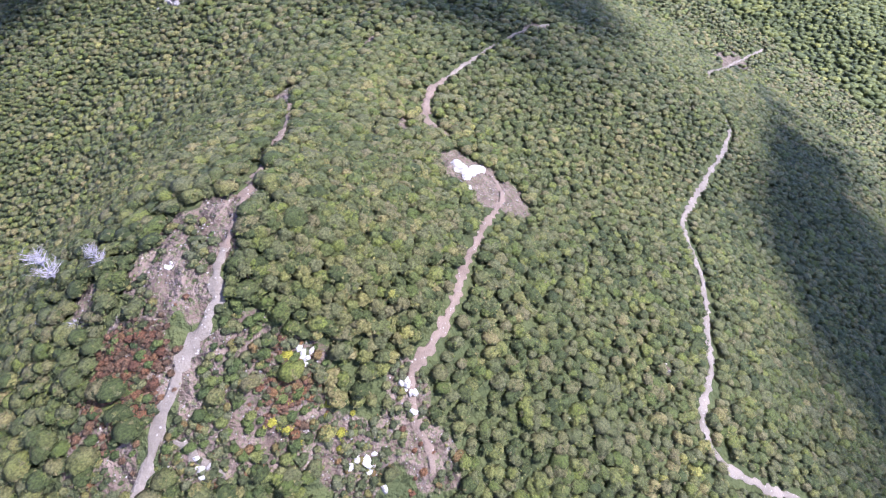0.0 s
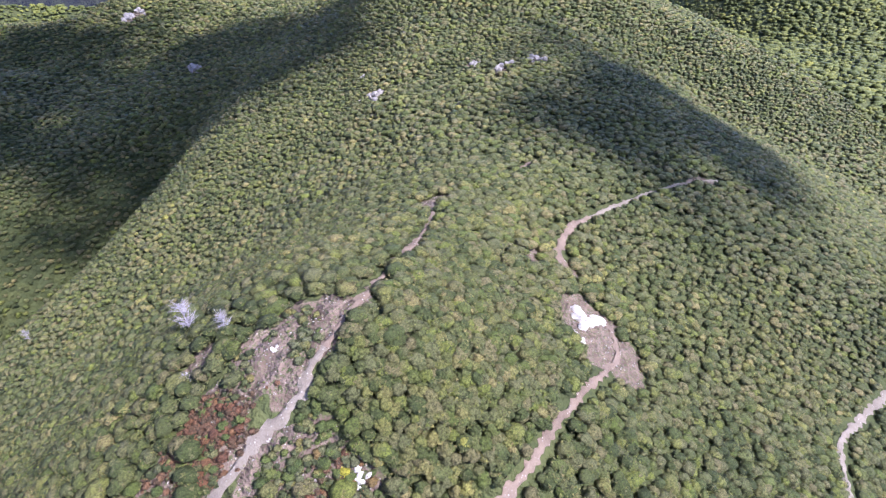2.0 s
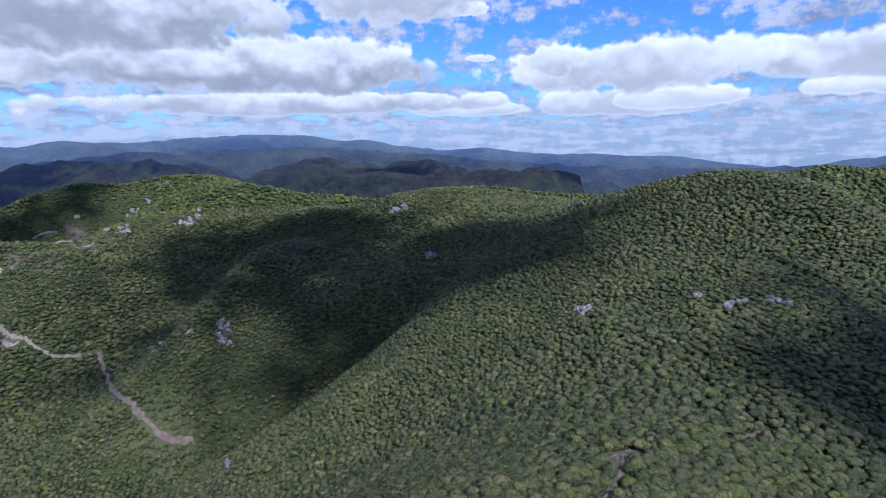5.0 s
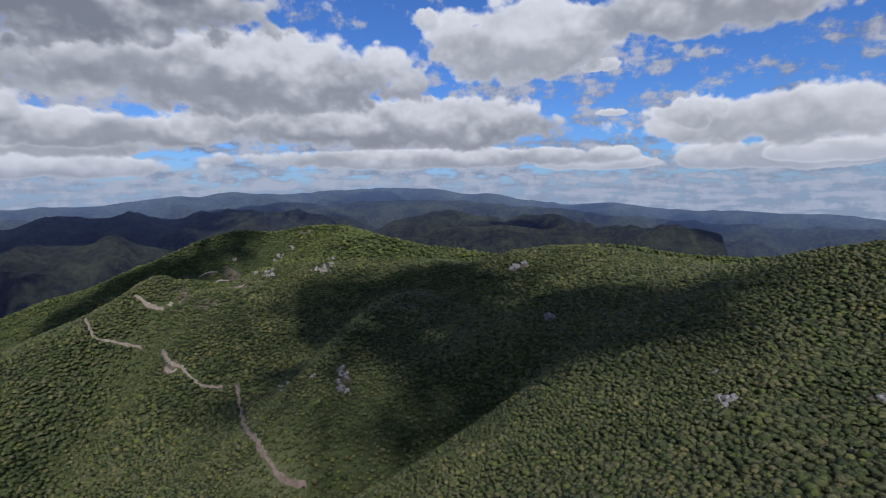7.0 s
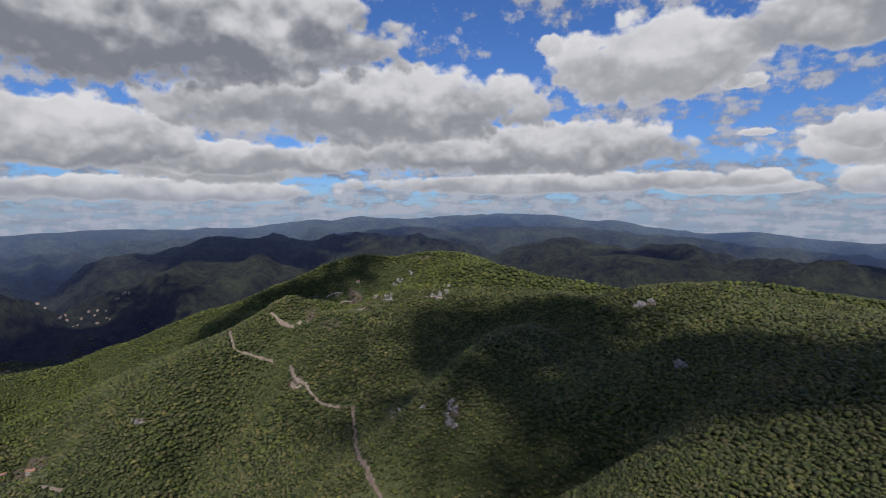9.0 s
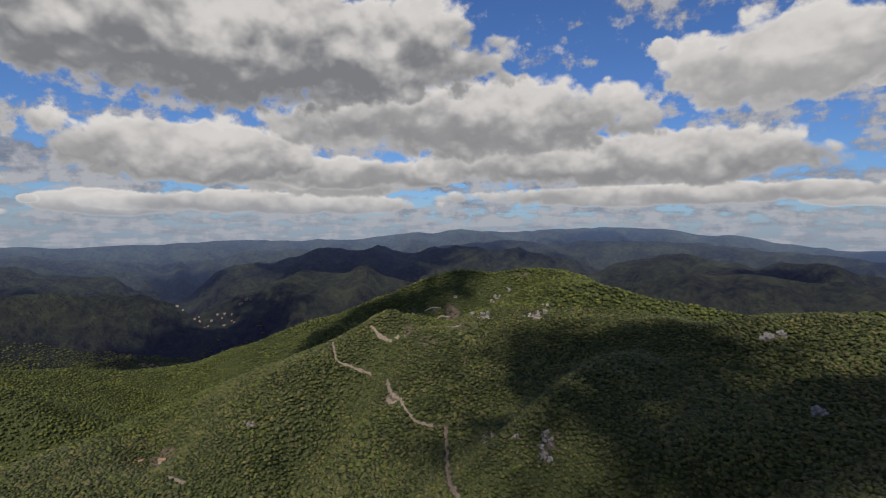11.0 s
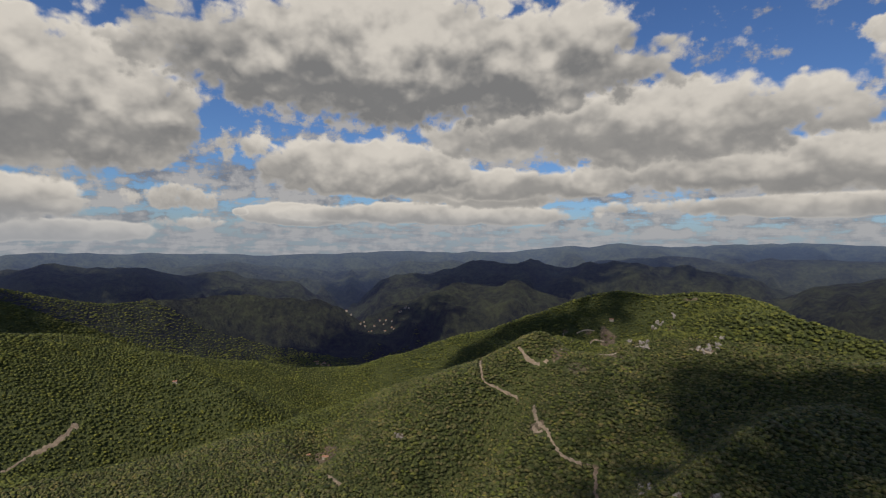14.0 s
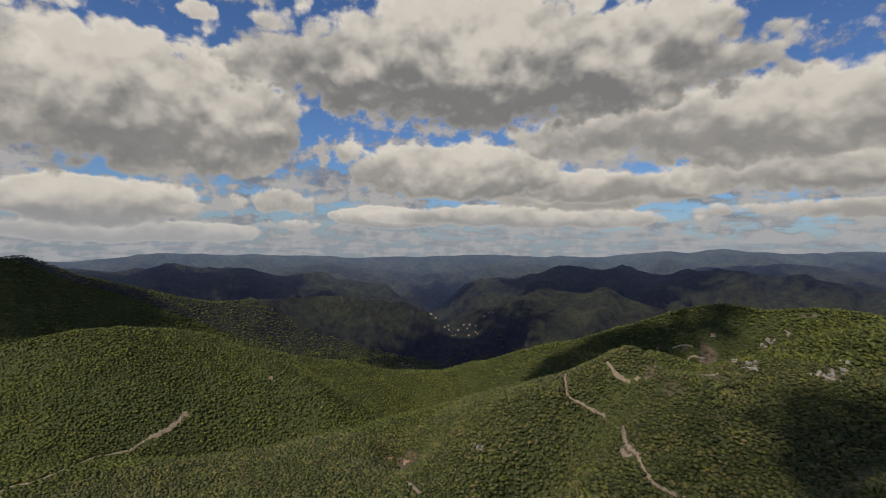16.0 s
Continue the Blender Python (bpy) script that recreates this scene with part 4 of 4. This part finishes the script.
def build_shrubs():
    shapes = [shrub_mesh(k) for k in range(5)]
    rng = np.random.RandomState(21)
    for stuff, label, cx, cy, a, b, count, small, large in SHRUBS:
        own = [m.copy() for m in shapes]
        made = 0
        while made < count:
            x, y = cx + a * rng.uniform(-1, 1), cy + b * rng.uniform(-1, 1)
            if track_distance(np.array([x]), np.array([y]))[0] < 0.5:
                made += 0.2
                continue
            r = rng.uniform(small, large)
            ob = part("shrub", own[int(made) % 5], stuff)
            ob.matrix_basis = Matrix.LocRotScale((x, y, float(height(x, y)) - 0.1 * r), Euler((0, 0, rng.uniform(0, 6.28))), (r, r, r * rng.uniform(0.7, 1.0)))
            tagged(ob, label, "shrub", "shrubs on the crest")
            made += 1


build_shrubs()


# ---------------------------------------------------------------- rocks
def rock_mesh(seed, tall=0.7):
    bm = bmesh.new()
    bmesh.ops.create_icosphere(bm, subdivisions=2, radius=1)
    rng = np.random.RandomState(seed)
    planes = rng.normal(size=(11, 3))
    planes /= np.linalg.norm(planes, axis=1)[:, None]
    cut = rng.uniform(0.55, 0.95, 11)
    for v in bm.verts:
        d = max(float(np.dot(v.co, p)) / c for p, c in zip(planes, cut))
        v.co = v.co / max(d, 0.8) * (1 + rng.uniform(-0.04, 0.04))
        v.co.z *= tall
    me = bpy.data.meshes.new("rock")
    bm.to_mesh(me)
    bm.free()
    return me


def build_rocks():
    shapes, white = [rock_mesh(k) for k in range(6)], [rock_mesh(k + 20) for k in range(6)]
    rng = np.random.RandomState(31)
    for x, y, rise, radius, count, label in OUTCROPS:
        thing = tagged(new("rock_outcrop"), label, "rock", "granite outcrops")
        thing.location = (x, y, float(height(x, y)))
        for k in range(count):
            r = radius * rng.uniform(0.3, 0.62)
            dx, dy = rng.normal(0, radius * 0.62, 2)
            dz = float(height(x + dx, y + dy)) - thing.location.z + rise * rng.uniform(0.2, 1.1)
            ob = part("boulder", (white if label.startswith(("white", "pale broken")) else shapes)[rng.randint(6)], pale_rock if label.startswith(("white", "pale broken")) else granite, thing)
            ob.matrix_basis = Matrix.LocRotScale((dx, dy, dz), Euler(rng.uniform(0, 6.28, 3)), (r, r * rng.uniform(0.7, 1.2), r * rng.uniform(0.8, 1.3)))


build_rocks()


# ---------------------------------------------------------------- loose stones and dry grass on the bare ground
def build_litter():
    rng = np.random.RandomState(41)
    stones, tufts = [], []
    for cx, cy, a, b, turn, left in BARE:
        if math.hypot(cx, cy) > 150:
            continue
        m = int(a * b * 1.9)
        u, w = rng.uniform(-1, 1, m) * a, rng.uniform(-1, 1, m) * b
        c, s = math.cos(radians(turn)), math.sin(radians(turn))
        x, y = cx + u * c - w * s, cy + u * s + w * c
        keep = growth(x, y) < 0.4
        stones.append(np.stack([x[keep], y[keep]], 1)[: int(m * 0.45)])
        tufts.append(np.stack([x[keep], y[keep]], 1)[int(m * 0.45):])
    for name, places, small, large, stuff, shapes, label in (
            ("loose_stones", np.concatenate(stones), 0.06, 0.26, granite, [crown_shape(k + 500, 2, 5, 0) for k in range(4)], "pale loose stones strewn over bare soil"),
            ("dry_grass", np.concatenate(tufts), 0.12, 0.34, dry_grass, [crown_shape(k + 600, 2, 5, 9, depth=0.6) for k in range(4)], "tufts of dry straw-coloured grass")):
        n = len(places)
        size = rng.uniform(small, large, n) ** 1.0
        spots = np.column_stack([places, height(places[:, 0], places[:, 1]) + 0.05])
        pts, tris = join_copies(shapes, rng.randint(0, 4, n), spots, size, rng.uniform(0.6, 1.1, n), rng.uniform(0, 6.28, n))
        me = mesh_from(name, pts, tris, False)
        me.materials.append(stuff)
        tagged(new(name, me), label, name.split("_")[1], kind="stuff")


build_litter()


def build_scrub():
    """The low bushes that nobody could count between the shrubs."""
    rng = np.random.RandomState(47)
    x, y = rng.uniform(-56, 14, 5600), rng.uniform(-16, 66, 5600)
    keep = (growth(x, y) < 0.6) & (track_distance(x, y) > 0.3) & (value_noise(x / 7, y / 7) + 0.4 * value_noise(x / 2.3, y / 2.3) > -0.12)
    x, y = x[keep], y[keep]
    size = rng.uniform(0.3, 1.2, x.size)
    shapes = [crown_shape(k + 800, 3, 6, 10, depth=0.42) for k in range(6)]
    spots = np.column_stack([x, y, height(x, y) + 0.15 * size])
    pts, tris = join_copies(shapes, rng.randint(0, 6, x.size), spots, size, rng.uniform(0.6, 1.0, x.size), rng.uniform(0, 6.28, x.size))
    me = mesh_from("low_scrub", pts, tris)
    me.materials.append(scrub_leaves)
    tagged(new("low_scrub", me), "low mixed scrub in olive, straw and rust on stony ground", "scrub", kind="stuff")
    x, y = rng.normal(-17.9, 5.2, 520), rng.normal(51.5, 4.0, 520)
    x, y = np.append(x, rng.normal(-4.6, 4, 130)), np.append(y, rng.normal(25, 2.5, 130))
    keep = (growth(x, y) < 0.9) & (track_distance(x, y) > 0.4)
    x, y = x[keep], y[keep]
    size = rng.uniform(0.35, 0.95, x.size)
    spots = np.column_stack([x, y, height(x, y) + 0.15 * size])
    pts, tris = join_copies(shapes, rng.randint(0, 6, x.size), spots, size, rng.uniform(0.6, 1.0, x.size), rng.uniform(0, 6.28, x.size))
    me = mesh_from("rust_heath", pts, tris)
    me.materials.append(heath_leaves)
    tagged(new("rust_heath", me), "rust-brown heath turning in autumn beside the track", "scrub", kind="stuff")

    x, y = rng.uniform(-470, -180, 5000), rng.uniform(800, 1130, 5000)
    keep = (growth(x, y) < 0.75) & (track_distance(x, y) > 1.0)
    x, y = x[keep], y[keep]
    size = rng.uniform(0.8, 2.2, x.size)
    spots = np.column_stack([x, y, height(x, y) + 0.15 * size])
    low = [crown_shape(k + 830, 2, 5, 0, depth=0.42) for k in range(6)]
    pts, tris = join_copies(low, rng.randint(0, 6, x.size), spots, size, rng.uniform(0.6, 1.0, x.size), rng.uniform(0, 6.28, x.size))
    me = mesh_from("summit_scrub", pts, tris)
    me.materials.append(scrub_leaves)
    tagged(new("summit_scrub", me), "low olive and rust scrub on the summit terraces", "scrub", kind="stuff")


build_scrub()


# ---------------------------------------------------------------- dead trees
def build_dead_tree(x, y, tall, seed, lean=0.0):
    rng = random.Random(seed)
    thing = tagged(new("dead_tree"), "bare grey dead tree with fine branches", "tree", "dead trees")
    thing.matrix_basis = pose(x, y, float(height(x, y)), lean, 0, seed * 40)
    trunk, twigs = bmesh.new(), bmesh.new()
    limb(trunk, (0, 0, -0.5), (0, 0, tall * 0.55), tall * 0.028, tall * 0.014, 7)
    limb(trunk, (0, 0, tall * 0.55), (0.1, 0, tall * 0.95), tall * 0.014, 0.02, 6)
    for k in range(40):
        z = tall * rng.uniform(0.22, 0.9)
        a, r = rng.uniform(0, 6.28), tall * rng.uniform(0.18, 0.36) * (1.15 - z / tall * 0.6)
        tip = Vector((math.cos(a) * r, math.sin(a) * r, z + r * 0.6))
        base = Vector((0, 0, z))
        limb(twigs, base, tip, tall * 0.009, 0.025, 4)
        for q in range(7):
            at = base.lerp(tip, rng.uniform(0.3, 1))
            limb(twigs, at, at + Vector((rng.uniform(-1, 1), rng.uniform(-1, 1), rng.uniform(0.1, 1))) * tall * 0.12, 0.03, 0.012, 3)
    part("trunk", trunk, grey_wood, thing)
    part("branches", twigs, grey_wood, thing)


for dead in ((-7, 82, 10.5, 1), (-2, 69, 6.5, 2), (-17, 76, 5.0, 3, 55), (-15, 64, 4.0, 4, 62), (-57, 303, 9.0, 5)):
    build_dead_tree(*dead)


# ---------------------------------------------------------------- houses
def box(bm, x0, x1, y0, y1, z0, z1):
    v = [bm.verts.new(p) for p in ((x0, y0, z0), (x1, y0, z0), (x1, y1, z0), (x0, y1, z0), (x0, y0, z1), (x1, y0, z1), (x1, y1, z1), (x0, y1, z1))]
    for f in ((0, 3, 2, 1), (4, 5, 6, 7), (0, 1, 5, 4), (1, 2, 6, 5), (2, 3, 7, 6), (3, 0, 4, 7)):
        bm.faces.new([v[k] for k in f])


def build_house(x, y, turn, long, wide, tall, label):
    house = tagged(new("house"), label, "house", "houses in the valley")
    house.matrix_basis = pose(x, y, float(height(x, y)) + 0.3, 0, 0, turn)
    bm = bmesh.new()
    box(bm, -long / 2, long / 2, -wide / 2, wide / 2, -2.5, tall)
    for s in (-1, 1):   # gables
        a = [bm.verts.new(p) for p in ((s * long / 2, -wide / 2, tall), (s * long / 2, wide / 2, tall), (s * long / 2, 0, tall + wide * 0.26))]
        bm.faces.new(a if s > 0 else a[::-1])
    part("wall", bm, plaster, house)
    for s in (-1, 1):
        bm = bmesh.new()
        e, o = wide / 2 + 0.4, long / 2 + 0.4
        ridge, eave = tall + wide * 0.26 + 0.12, tall - 0.09
        p = [(-o, s * e, eave), (o, s * e, eave), (o, 0, ridge), (-o, 0, ridge)]
        low = [bm.verts.new(q) for q in p]
        high = [bm.verts.new((q[0], q[1], q[2] + 0.2)) for q in p]
        bm.faces.new(high if s < 0 else high[::-1])
        bm.faces.new(low[::-1] if s < 0 else low)
        for k in range(4):
            bm.faces.new((low[k], low[(k + 1) % 4], high[(k + 1) % 4], high[k]))
        part("roof", bm, roof_tiles, house)
    for s in (-1, 1):
        for k in range(max(2, int(long // 3))):
            bm = bmesh.new()
            at = -long / 2 + 1.6 + k * 3.0
            box(bm, at - 0.45, at + 0.45, s * (wide / 2 - 0.05), s * (wide / 2 + 0.05), 1.0, 2.2)
            bmesh.ops.recalc_face_normals(bm, faces=bm.faces)
            part("window", bm, pane_dark, house)
    bm = bmesh.new()
    box(bm, long / 2 - 0.05, long / 2 + 0.06, -0.5, 0.5, 0, 2.1)
    part("door", bm, dark_wood, house)


build_house(-689, 593, 25, 11, 7, 4.2, "stone hut with a pale wall among trees by a dirt road")
build_house(-718, 578, 70, 6, 5, 3.0, "small shed with a tiled roof beside the hut")
rng_village = random.Random(5)
for k in range(9):
    build_house(-1626 + 55 * rng_village.uniform(-1, 1), 1346 + 30 * rng_village.uniform(-1, 1), rng_village.uniform(0, 180),
                rng_village.uniform(8, 17), rng_village.uniform(7, 9), rng_village.uniform(4, 6), "pale farm building with a tiled roof in the valley")
for k in range(20):
    build_house(-1840 + 11 * k + 45 * rng_village.uniform(-1, 1), 1700 + 9 * k + 50 * rng_village.uniform(-1, 1), rng_village.uniform(0, 180),
                rng_village.uniform(7, 11), rng_village.uniform(6, 8), rng_village.uniform(4, 6), "village house with pale walls and tiled roof")


# ---------------------------------------------------------------- terrace walls below the summit
def build_terrace_wall(line, seed):
    """A dry-stone retaining wall: a thick strip with an uneven top, stepping along the slope."""
    p = refine(line, 1.6)
    way = np.gradient(p, axis=0)
    side = np.stack([-way[:, 1], way[:, 0]], 1) / np.hypot(*way.T)[:, None]
    rng = np.random.RandomState(seed)
    base, rise = height(p[:, 0], p[:, 1]), 2.2 + 0.5 * rng.rand(len(p))
    rows = []
    for a, up in ((-0.75, -0.8), (-0.55, 1.0), (0.55, 1.0), (0.75, -0.8)):
        z = base + np.where(up > 0, rise, up) + rng.uniform(-0.12, 0.12, len(p))
        rows.append(np.column_stack([p + side * (a + rng.uniform(-0.12, 0.12, len(p)))[:, None], z]))
    n = len(p)
    i, j = np.meshgrid(np.arange(n - 1), np.arange(3), indexing="ij")
    a = i * 4 + j
    ends = np.array([(0, 1, 2, 3), (4 * n - 1, 4 * n - 2, 4 * n - 3, 4 * n - 4)])
    me = mesh_from("terrace_wall", np.stack(rows, 1).reshape(-1, 3), np.concatenate([np.stack([a, a + 1, a + 5, a + 4], -1).reshape(-1, 4), ends]), False)
    me.materials.append(wall_stone)
    tagged(new("terrace_wall", me), "pale dry-stone terrace wall on the summit slope", "wall", "summit terraces")


wall_stone = rock_material("wall_stone", (0.26, 0.21, 0.16), (0.46, 0.39, 0.31))
for k, wall_line in enumerate([[(-374, 858), (-379, 920), (-372, 965)], [(-403, 964), (-446, 1166), (-408, 1169)], [(-309, 843), (-303, 880), (-292, 905)], [(-477, 1174), (-461, 1184), (-438, 1186)], [(-181, 931), (-164, 936), (-142, 934)], [(-270, 937), (-252, 938)]]):
    build_terrace_wall(wall_line, 70 + k)
build_house(-407, 1212, 20, 9, 5, 3.0, "low pale stone shelter on the summit terraces")
build_house(-1179, 558, 60, 9, 6, 3.6, "pale farmhouse alone on the wooded slope")


# ---------------------------------------------------------------- clouds added out of view overhead, whose shade lies on the hills
SHADE_CLOUDS = [  # unseen broken cumulus, placed by its shade: where that falls (x, y, height of the ground there), half length, half width, heading
    (25, 655, 340, 300, 275, 80), (170, 500, 340, 190, 140, 30), (-600, 1090, 230, 380, 125, 60), (-1560, 1500, 110, 620, 290, 80), (-1960, 230, 300, 380, 190, 85),
    (-1400, 2850, 250, 1250, 360, 27), (200, -175, 260, 300, 115, 0), (280, 75, 370, 170, 105, 70), (1130, 400, 350, 260, 150, 20),
    (650, 2750, 250, 260, 120, 160), (-2500, 1300, 250, 500, 250, 70), (1500, 2300, 250, 420, 200, 130), (-3000, 700, 250, 700, 260, 80),
]
BASE = 2700.0   # height of the clouds' base


def build_cloud(x, y, z, a, b, turn, seed):
    """A flat-based heap of rounded puffs."""
    rng = np.random.RandomState(seed)
    pts, tris, start = [], [], 0
    count = 90
    for k in range(count):
        t, r = rng.uniform(0, 6.283), rng.rand() ** 0.55 * 1.1
        u, w = math.cos(t) * r, math.sin(t) * r
        size = math.sqrt(a * b) * (0.14 + 0.26 * max(0, 1 - r) + 0.1 * rng.rand())
        p, f = crown_shape(700 + k % 9, 5, 9, 0, depth=0.2)
        q = p * size
        q[:, 2] = np.maximum(q[:, 2], -0.25 * size) * 0.8
        c, s = math.cos(radians(turn)), math.sin(radians(turn))
        at = np.array([x + u * a * c - w * b * s, y + u * a * s + w * b * c, z + max(0, 1 - r) * b * 0.12])
        pts.append(q + at)
        tris.append(f + start)
        start += len(p)
    me = mesh_from("cloud", np.concatenate(pts), np.concatenate(tris))
    me.materials.append(vapour)
    tagged(new("cloud", me), "heaped white cumulus cloud with a flat grey base, added out of view for its shade", "cloud", "cumulus clouds")


for k, (gx, gy, gz, half, wide, turn) in enumerate(SHADE_CLOUDS):
    up = (BASE - gz) / SUN_WAY.z
    build_cloud(gx + SUN_WAY.x * up, gy + SUN_WAY.y * up, BASE, half, wide, turn, 60 + k)
rng_cloud = random.Random(17)
for k in range(9):   # unseen high clouds, added and set off sunwards so their shade falls on the far ranges
    a, r = radians(-104 + 17.5 * k + rng_cloud.uniform(-4, 4)), rng_cloud.uniform(2700, 4300)
    build_cloud(r * math.sin(a) + 717, r * math.cos(a) - 2676, 3600, rng_cloud.uniform(350, 650), rng_cloud.uniform(200, 330), rng_cloud.uniform(0, 180), 90 + k)
